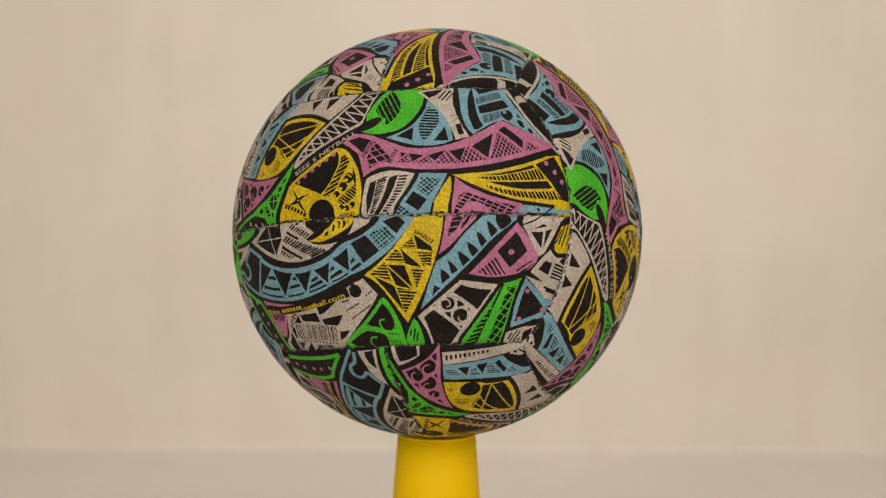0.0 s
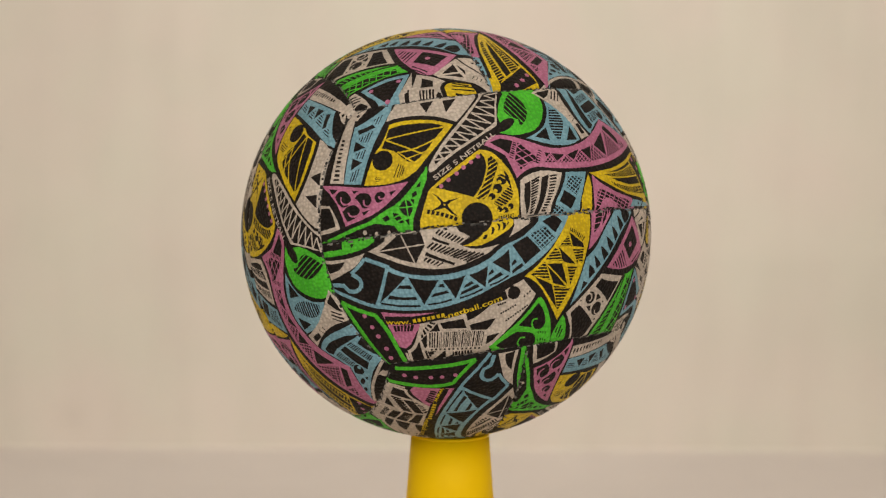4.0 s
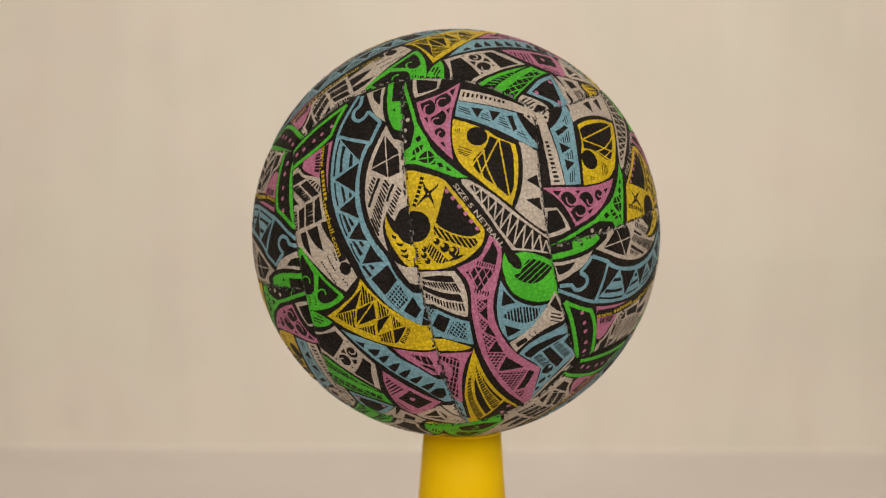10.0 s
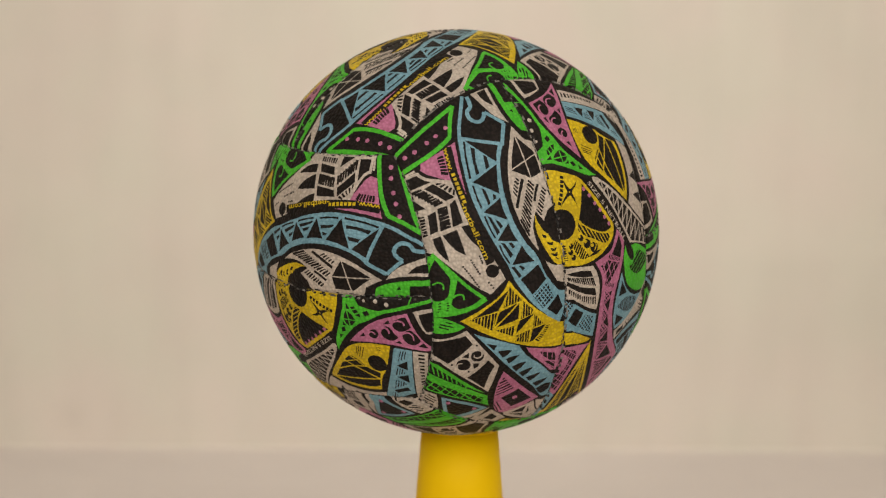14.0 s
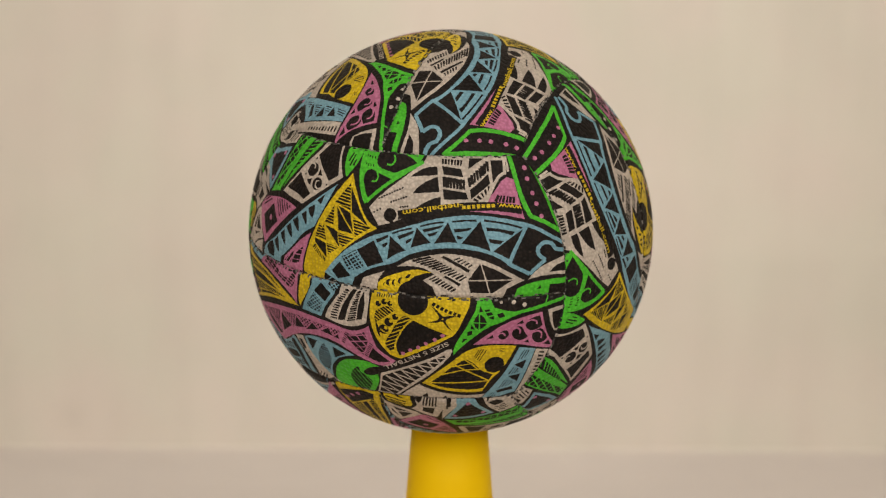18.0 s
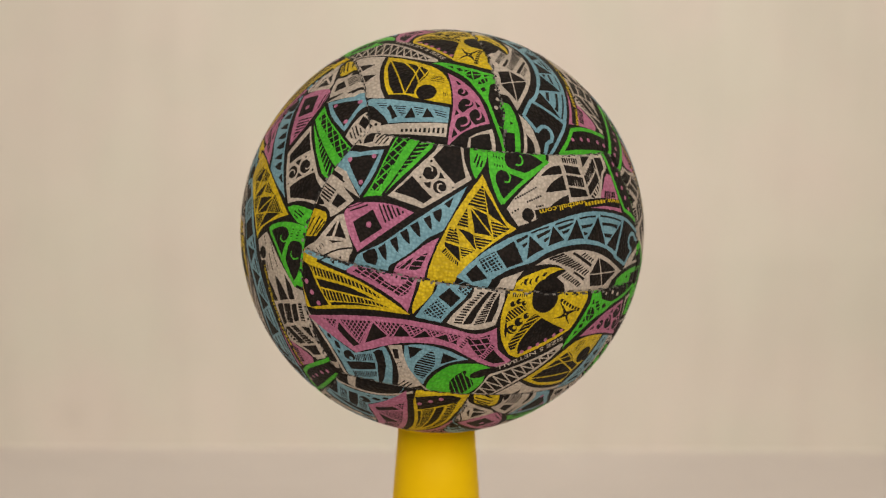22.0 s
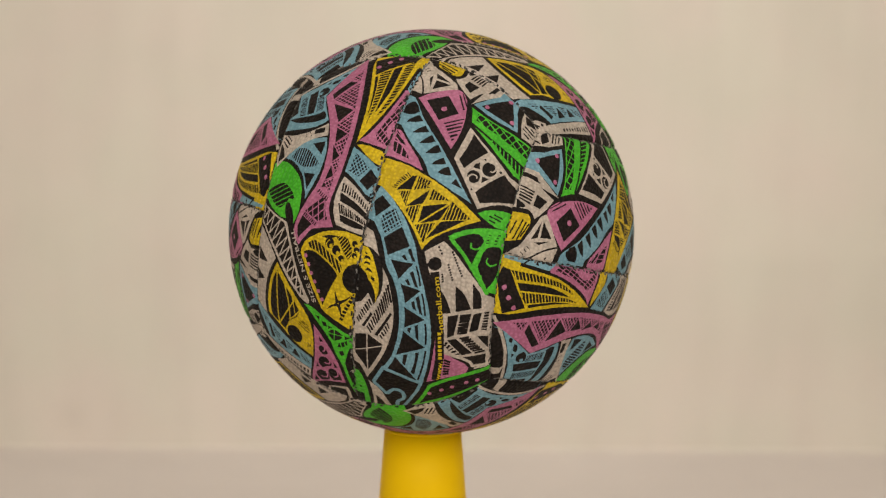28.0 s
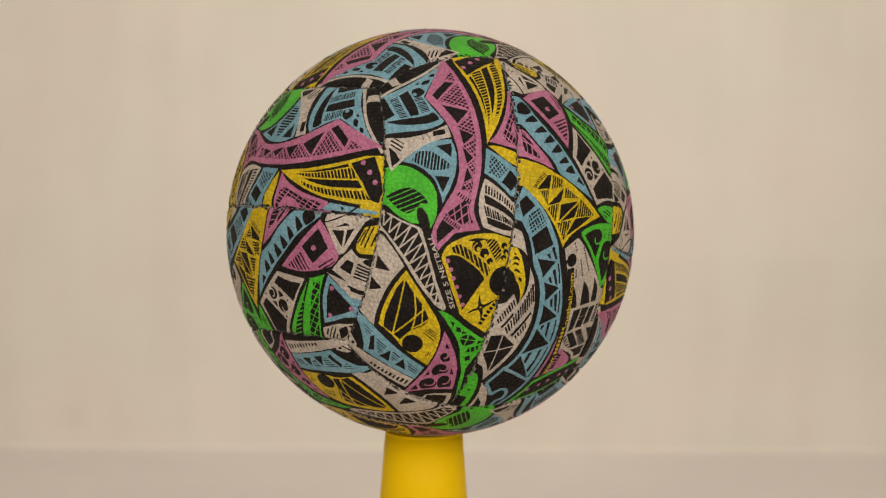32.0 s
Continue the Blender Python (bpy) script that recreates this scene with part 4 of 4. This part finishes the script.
    hatch("yellow", "-0.06,-15.22 4.12,-12.29 5.54,-17.19", -6, 0.77, 0.26)
    shape("black", "11.00,-14.08 14.24,-14.41 12.09,-19.31")
    hatch("yellow", "11.00,-14.08 14.24,-14.41 12.09,-19.31", -6, 0.77, 0.26)
    shape("black", "0.81,-15.54 6.18,-18.47 8.12,-25.10")
    shape("black", "6.66,-18.79 12.11,-20.08 8.41,-25.93")
    hatch("yellow", "6.66,-18.79 12.11,-20.08 8.41,-25.93", -6, 0.83, 0.27)
    # pink web, blue band of leaves, pink fan
    shape("pink", "20.18,-0.86 29.71,-0.47 ~24.82,-5.01 ~20.93,-8.93 18.06,-10.88 ~19.34,-5.68")
    shape("black", "21.62,-2.10 ~23.33,-1.47 24.46,-1.39 ~23.66,-3.36 ~21.83,-5.55 20.33,-6.46")
    hatch("pink", "21.62,-2.10 ~23.33,-1.47 24.46,-1.39 ~23.66,-3.36 ~21.83,-5.55 20.33,-6.46", 6, 1.43, 0.29)
    shape("black", "24.83,-1.41 27.78,-1.11 ~25.36,-3.31 23.72,-4.80")
    hatch("pink", "24.83,-1.41 27.78,-1.11 ~25.36,-3.31 23.72,-4.80", 51, 1.03, 0.31)
    shape("blue", "30.30,-0.63 40.50,-0.45 ~37.18,-3.33 ~32.23,-6.96 ~26.61,-12.62 ~20.65,-18.19 12.65,-25.02 ~13.92,-21.64 ~15.25,-17.90 17.36,-12.55 ~20.90,-10.08 ~24.78,-5.58")
    shape("black", "16.04,-21.53 16.69,-18.61 18.36,-19.34")
    leaf("black", "18.61,-14.52 18.86,-18.79 21.31,-17.21")
    leaf("black", "20.35,-12.34 21.63,-16.50 23.44,-15.32")
    leaf("black", "22.91,-10.07 24.54,-14.52 26.62,-12.91")
    leaf("black", "25.23,-7.77 26.99,-12.20 28.78,-10.56")
    leaf("black", "27.73,-5.16 29.19,-9.86 30.89,-8.21")
    leaf("black", "30.45,-2.53 31.77,-7.52 33.64,-5.71")
    shape("black", "33.10,-0.73 35.62,-0.80 ~36.99,-2.89 34.15,-5.00 ~32.78,-2.91")
    shape("pink", "38.49,-2.92 ~42.23,-7.42 ~44.62,-11.92 ~42.36,-14.84 ~36.41,-16.53 ~30.56,-16.81 25.64,-15.91 ~31.33,-10.26")
    shape("black", "38.24,-5.41 ~39.71,-7.66 41.44,-10.21 36.81,-14.47 33.11,-10.34")
    disc("pink", 36.92, -10.50, 0.76)
    hatch("black", "28.04,-15.48 32.72,-11.79 35.84,-16.21 31.64,-16.58", -54, 1.03, 0.53)
    hatch("black", "37.42,-15.09 42.19,-12.00 43.91,-13.39 40.54,-15.82", 31, 0.97, 0.38)
    # curl piece, green strips, dotted triangle
    shape("white", "11.59,-26.72 ~17.87,-21.89 23.64,-17.30 ~28.24,-17.91 33.95,-18.66 ~30.46,-23.61 ~26.88,-28.88 20.93,-36.36 15.31,-36.23 ~14.32,-31.47")
    shape("black", "23.68,-18.61 ~27.56,-19.64 32.24,-20.09 ~30.48,-22.41 28.45,-25.21 ~25.03,-22.66 21.73,-20.59")
    shape("black", "13.50,-26.98 16.19,-24.96 ~20.00,-27.78 23.84,-30.98 ~22.18,-33.20 20.38,-36.33 16.38,-36.11 ~15.16,-31.52")
    disc("black", 20.27, -23.50, 1.70)
    stroke("white", 0.47, "18.20,-22.80 ~19.60,-22.27 ~20.72,-22.92 ~20.77,-24.13 ~19.83,-24.38", 0.70)
    disc("black", 23.74, -26.86, 1.90)
    stroke("white", 0.49, "25.85,-26.18 ~25.71,-27.88 ~24.41,-28.46 ~23.34,-27.94 ~23.27,-27.15", 0.70)
    shape("black", "22.78,-22.71 ~23.93,-23.06 24.81,-24.00 ~23.69,-24.26 22.89,-24.52")
    shape("black", "19.09,-25.87 21.02,-25.66 20.97,-27.51")
    disc("black", 16.65, -23.93, 0.26)
    disc("black", 24.06, -29.87, 0.34)
    disc("black", 26.07, -25.12, 0.30)
    shape("green", "35.13,-18.40 ~37.53,-17.87 40.48,-16.89 ~38.75,-22.05 ~37.56,-29.76 36.43,-36.20 22.42,-36.43 ~27.48,-29.38 ~32.37,-22.47")
    stroke("black", 0.57, "35.32,-18.55 ~32.44,-25.20 28.10,-36.54")
    shape("black", "36.66,-19.32 ~37.74,-19.34 38.97,-19.07 ~38.03,-23.09 ~37.03,-29.26 35.71,-36.52 31.78,-36.35 ~34.35,-27.59")
    hatch("green", "36.66,-19.32 ~37.74,-19.34 38.97,-19.07 ~38.03,-23.09 ~37.03,-29.26 35.71,-36.52 31.78,-36.35 ~34.35,-27.59", 55, 1.86, 0.43)
    hatch("green", "36.66,-19.32 ~37.74,-19.34 38.97,-19.07 ~38.03,-23.09 ~37.03,-29.26 35.71,-36.52 31.78,-36.35 ~34.35,-27.59", -24, 1.91, 0.32)
    shape("black", "33.23,-23.56 ~30.87,-29.36 27.95,-35.84 24.90,-35.69 ~29.05,-29.29")
    hatch("green", "33.23,-23.56 ~30.87,-29.36 27.95,-35.84 24.90,-35.69 ~29.05,-29.29", 16, 1.08, 0.38)
    shape("blue", "41.42,-16.91 ~45.58,-20.22 50.46,-24.07 50.10,-26.09 ~44.61,-28.68 38.76,-30.44 ~38.93,-26.95 ~39.44,-22.67")
    shape("black", "41.95,-18.98 ~45.17,-21.87 49.20,-25.61 ~44.57,-27.41 39.88,-28.87 ~40.30,-26.21 ~40.91,-22.40")
    disc("pink", 42.44, -20.47, 0.63)
    disc("pink", 48.23, -25.44, 0.68)
    disc("pink", 41.21, -27.96, 0.64)
    # pale end pieces
    shape("white", "46.37,-10.90 44.61,-11.72 ~42.41,-7.96 40.11,-4.06 ~39.97,-2.62 41.57,0.98 ~45.68,1.01 53.81,1.34 ~51.26,-2.70 ~48.86,-6.81")
    shape("black", "46.00,-9.36 46.53,-5.14 48.49,-4.54")
    shape("black", "45.29,-9.52 42.31,-5.49 45.82,-5.30")
    shape("black", "47.45,-3.90 42.76,-4.81 45.85,-3.38")
    stroke("black", 0.43, "49.48,1.47 ~46.08,-0.97 ~43.44,-2.46 39.89,-3.67")
    shape("black", "45.09,0.28 44.35,-0.48 43.96,0.77")
    shape("black", "43.57,-0.21 42.70,-1.00 42.89,0.23")
    stroke("black", 0.23, "50.72,-0.91 49.80,-0.09")
    stroke("black", 0.23, "50.01,-1.82 49.08,-1.01")
    stroke("black", 0.23, "49.26,-2.59 48.34,-1.77")
    shape("yellow", "54.38,-9.04 ~51.40,-10.78 ~49.72,-10.29 ~49.27,-8.48 ~50.73,-5.04 52.97,0.09 54.97,1.79 54.82,-1.24 ~55.22,-4.99")
    stroke("black", 0.41, "53.63,-3.60 51.58,-9.12")
    stroke("black", 0.41, "52.54,-3.58 50.53,-8.63")
    stroke("black", 0.41, "54.59,-5.00 53.30,-8.56")
    stroke("black", 0.41, "51.68,-4.52 49.66,-8.24")
    shape("black", "55.65,-2.81 53.80,-2.97 54.04,-1.28 54.93,-0.31")
    shape("white", "42.58,-15.60 ~45.58,-11.98 48.31,-9.64 ~50.28,-11.75 54.19,-11.66 ~52.89,-16.65 51.00,-22.64 ~47.74,-18.93")
    shape("black", "44.86,-14.87 47.00,-12.53 49.01,-13.22 48.19,-16.28")
    ladder("black", "49.95,-13.49 48.98,-16.71", "53.47,-14.59 53.13,-17.82", 5, .5)
    shape("black", "53.82,-11.82 ~51.29,-12.60 54.00,-14.28")
    shape("white", "41.01,-16.34 ~45.76,-17.77 51.86,-19.92 51.46,-21.43 ~48.12,-19.96 50.68,-24.94 ~45.25,-19.98")
    stroke("black", .5, "47.28,-19.38 51.70,-20.83")
    shape("white", "37.84,-31.70 ~43.88,-29.98 49.71,-28.71 ~50.04,-31.79 45.43,-34.78 37.24,-35.53")
    hatch("black", "38.91,-32.37 ~42.30,-31.10 42.90,-34.42 38.97,-34.88", 65, 1.1, .5)
    shape("black", "43.44,-31.76 46.14,-30.47 ~46.37,-32.94 43.75,-34.60")
    stroke("black", .5, "46.92,-30.48 49.41,-31.79")
    # pale chevrons and the web line
    plain("pink", "-41.45,-19.51 ~-34.83,-20.86 -26.00,-21.70 ~-28.74,-22.94 ~-32.01,-25.44 -35.42,-29.38 -37.25,-30.57 -39.24,-29.85 ~-40.09,-25.39")
    ladder("black", "-38.67,-23.75 -33.49,-24.15", "-38.77,-25.36 -34.42,-25.83", 6, 0.70)
    shape("white", "-37.82,-35.96 -38.27,-31.87 ~-35.54,-31.14 ~-33.12,-27.16 -31.53,-24.10 -26.82,-22.54 -8.83,-18.91 ~-5.98,-17.41 -2.22,-16.03 1.40,-20.32 ~-1.02,-23.62 ~-6.92,-29.11 ~-12.29,-33.41 -16.38,-35.11")
    shape("black", "-9.24,-29.65 ~-12.56,-32.07 -16.72,-32.85 -17.04,-30.62")
    shape("black", "-10.41,-25.33 ~-12.63,-27.89 -17.10,-30.18 -17.89,-26.26")
    shape("black", "-11.49,-21.51 ~-15.15,-23.87 -18.34,-24.98 -18.62,-22.11")
    ladder("black", "-18.13,-35.08 -23.84,-34.93", "-18.31,-33.72 -23.60,-33.40", 7, .6)
    shape("black", "-18.05,-33.09 -23.83,-32.51 -24.45,-30.30 -18.67,-30.88")
    ladder("black", "-18.90,-30.30 -24.49,-29.71", "-19.20,-27.52 -24.78,-27.08", 7, .85)
    shape("black", "-18.76,-27.05 -25.29,-26.38 -25.98,-24.67 -19.35,-24.32")
    shape("black", "-26.21,-35.48 -30.50,-35.60 -25.83,-32.44")
    ladder("black", "-26.07,-30.36 -31.51,-34.71", "-26.33,-27.87 -31.78,-32.00", 8, .75)
    shape("black", "-26.36,-27.00 -31.77,-31.40 -32.20,-28.75 -26.75,-24.70")
    ladder("black", "-27.37,-24.72 -31.72,-28.16", "-28.76,-24.18 -31.70,-26.41", 5, .6)
    shape("black", "-32.72,-35.03 -37.37,-35.05 -37.43,-31.88 ~-35.22,-31.28 -32.99,-28.18")
    stroke("white", .8, "-36.94,-35.82 -36.74,-31.59")
    stroke("white", .8, "-37.07,-31.59 ~-35.09,-30.85 ~-32.82,-28.03 -31.14,-25.24")
    disc("black", -4.98, -19.27, 1.71)
    shape("black", "-5.92,-17.84 ~-6.88,-16.86 -5.55,-17.00 -4.14,-18.04")
    dots("black", "-9.46,-21.92 -7.59,-21.52", 4, 0.28)
    dots("black", "-8.77,-24.29 -4.75,-22.60", 7, 0.28)
    dots("black", "-7.37,-26.48 -1.18,-23.14", 10, 0.28)
    dots("black", "-2.00,-20.49 -0.42,-19.47", 3, 0.28)
    # small green and green corner
    shape("green", "10.63,-26.97 ~12.49,-30.08 13.52,-36.13 7.49,-36.13 ~7.94,-31.93")
    stroke("black", 0.40, "9.52,-30.39 9.10,-32.16")
    stroke("black", 0.40, "10.68,-30.14 9.89,-33.54")
    stroke("black", 0.40, "11.47,-31.31 10.73,-33.92")
    shape("green", "2.82,-21.00 ~5.10,-24.42 ~6.90,-29.32 7.92,-36.31 -13.78,-34.91 ~-7.36,-30.68 ~-1.41,-25.73")
    shape("black", "-5.54,-27.96 ~-2.19,-25.03 ~0.40,-23.31 ~2.32,-22.91 ~4.14,-25.71 ~4.94,-28.63 ~3.31,-30.39 ~0.04,-29.39")
    stroke("green", 0.91, "-12.41,-33.83 ~-6.99,-30.23 ~-1.58,-26.03 2.49,-21.72")
    stroke("green", 0.46, "2.19,-27.22 ~0.86,-27.40 ~0.54,-28.64 ~1.41,-30.02")
    shape("black", "-10.64,-33.35 ~-6.38,-31.13 ~-3.99,-30.08 ~-1.31,-30.54 ~1.10,-31.30 ~2.23,-33.10 ~1.64,-35.44 ~-2.33,-35.69 ~-6.79,-35.36")
    stroke("green", 0.41, "-1.30,-32.20 ~-2.86,-32.19 ~-3.57,-33.47 ~-2.87,-34.93")
    stroke("green", 0.65, "-6.28,-29.33 ~-1.98,-30.14 3.87,-31.11")
    ladder("black", "2.82,-31.00 ~4.04,-30.97 5.29,-31.27", "3.03,-31.68 ~4.08,-31.63 5.35,-31.93", 4, 0.28)
    ladder("black", "2.94,-33.18 ~4.20,-33.15 5.69,-33.65", "3.17,-33.88 ~4.25,-33.83 5.77,-34.34", 4, 0.29)
    # dotted green band
    stroke("green", 1.14, "-52.16,-15.54 ~-50.10,-21.04 ~-48.28,-26.63 -44.94,-35.59")
    stroke("green", 1.03, "-52.16,-15.54 ~-48.17,-18.04 -43.14,-20.30")
    stroke("green", 1.16, "-43.28,-20.27 ~-41.38,-24.30 ~-40.01,-29.62 -37.55,-43.67")
    disc("pink", -46.46, -20.05, 0.59)
    disc("pink", -45.28, -23.30, 0.60)
    disc("pink", -44.43, -26.10, 0.61)
    disc("pink", -43.40, -29.91, 0.63)
    disc("pink", -43.13, -32.86, 0.65)
    stroke("black", 2.25, "-40.90,-21.92 ~-36.27,-22.58 ~-32.60,-22.98 ~-28.22,-22.85 ~-23.80,-22.57 ~-18.97,-21.90 ~-14.24,-21.07 -7.11,-19.48")
    letters("yellow", "-32.81,-23.12 ~-28.74,-22.94 -24.77,-22.62", 7, 0.95)


# Each face: its middle (which axis of the blown cube points out there) and the way its panels run.
CUBE = Matrix(((-0.3072, -0.0345, -0.9510), (-0.9374, 0.1831, 0.2961), (0.1639, 0.9825, -0.0886)))
FACES = {
    "barred": ((1, 0, 0), (0, 0, -1)), "second": ((0, 0, 1), (0, -1, 0)), "third": ((-1, 0, 0), (0, 0, -1)),
    "top": ((0, 1, 0), (1, 0, 0)), "fifth": ((0, 0, -1), (0, 1, 0)), "under": ((0, -1, 0), (-1, 0, 0)),
}
# How each panel's print sits off its cut (shift and stretch in u, then in v), and where the seam between a face's two panels lies.
SHIFT = {
    ("second", 1): (1.4, 0.2, -0.2, 0.9, 0.3, -0.5),
    ("second", -1): (1.9, 0.4, -0.0, 0.0, 0.3, -0.2),
    ("third", 1): (-0.7, 0.7, 0.4, 1.75, -1.4, 0.4),
    ("third", -1): (-0.8, 0.2, 0.9, 0.3, -1.1, -0.1),
    ("fifth", 1): (-0.4, 0.2, 0.2, 0.2, -0.7, -0.2),
    ("fifth", -1): (-0.7, 0.5, -0.6, 0.8, -0.7, -0.0),
    ("top", 1): (0.1, 0.6, -0.2, 0.3, -0.2, 0.0),
    ("top", -1): (-0.3, 0.6, -0.2, -0.7, -0.3, 0.3),
    ("under", 1): (-0.6, -0.0, -0.0, -0.4, -0.0, 0.0),
    ("under", -1): (0.3, 0.0, 0.0, 2.0, -0.0, 0.0),
}
MIDDLE = {"barred": (-0.65, -0.6), "third": (1.0, -1.2), "second": (0.4, 0.2), "fifth": (0.8, -0.9)}
BARCODE = ((-30.5, -31.3), (16.1, -1.6), (1.1, 4.4))


def netball():
    ball = new("netball")
    artwork()
    rng = random.Random(11)
    for name, (out, run) in FACES.items():
        n, e = Vector(out), Vector(run)
        turn = CUBE @ Matrix((e, n.cross(e), n)).transposed()
        for side in (1, -1):
            shift, mid = SHIFT.get((name, side), (0, 0, 0, 0, 0, 0)), MIDDLE.get(name, (0.0, 0.0))
            drawn = DRAWN + (barcode() if name == "barred" and side < 0 else [])
            panel = new("panel", panel_mesh(side, drawn, shift, mid))
            panel.parent = ball
            panel.matrix_local = turn.to_4x4()
            tagged(panel, "pebbled rubber panel printed in five colours on black")
            if side > 0:
                part("lettering", lettering("SIZE 5 NETBALL", shift, "-21.83,11.47 ~-13.17,16.36 -3.74,21.58", 1.75), INKS["white"], panel, "small pale capitals reading SIZE 5 NETBALL")
                part("stitching", stitching(lambda s, m=mid: (s - 53, middle(s - 53, m), 0.0), 106, rng, mid), THREAD, panel, "frayed grey thread")
            else:
                part("lettering", lettering("www.", shift, "-40.97,-23.03 ~-37.17,-23.59 -33.89,-23.79", 2.0), INKS["yellow"], panel, "small yellow letters reading www.")
                part("lettering", lettering("-netball.com", shift, "-24.55,-23.73 ~-19.65,-23.05 ~-14.86,-22.22 -8.28,-20.69", 2.0), INKS["yellow"], panel, "small yellow letters reading -netball.com")
            part("stitching", stitching(lambda s, d=side: (44 - s, d * TOP, 0.0), 88, rng), THREAD, panel, "frayed grey thread")
    return tagged(ball, "netball with dense tribal print in five colours, on a yellow cone", "ball")


the_cone = cone()
the_ball = netball()


def orbit(t, reach, phase, height):
    a = SPIN * t
    return Matrix.Translation((reach * math.cos(a + phase), reach * math.sin(a + phase), height)) @ Matrix.Rotation(a, 4, "Z")


def motions():
    steps = [2.0 * k for k in range(17)]
    walk(the_ball, [(t, orbit(t, 0.0073, -2.055, BALL_Z)) for t in steps])
    walk(the_cone, [(t, orbit(t, 0.0112, -1.85, 0.0)) for t in steps])


motions()
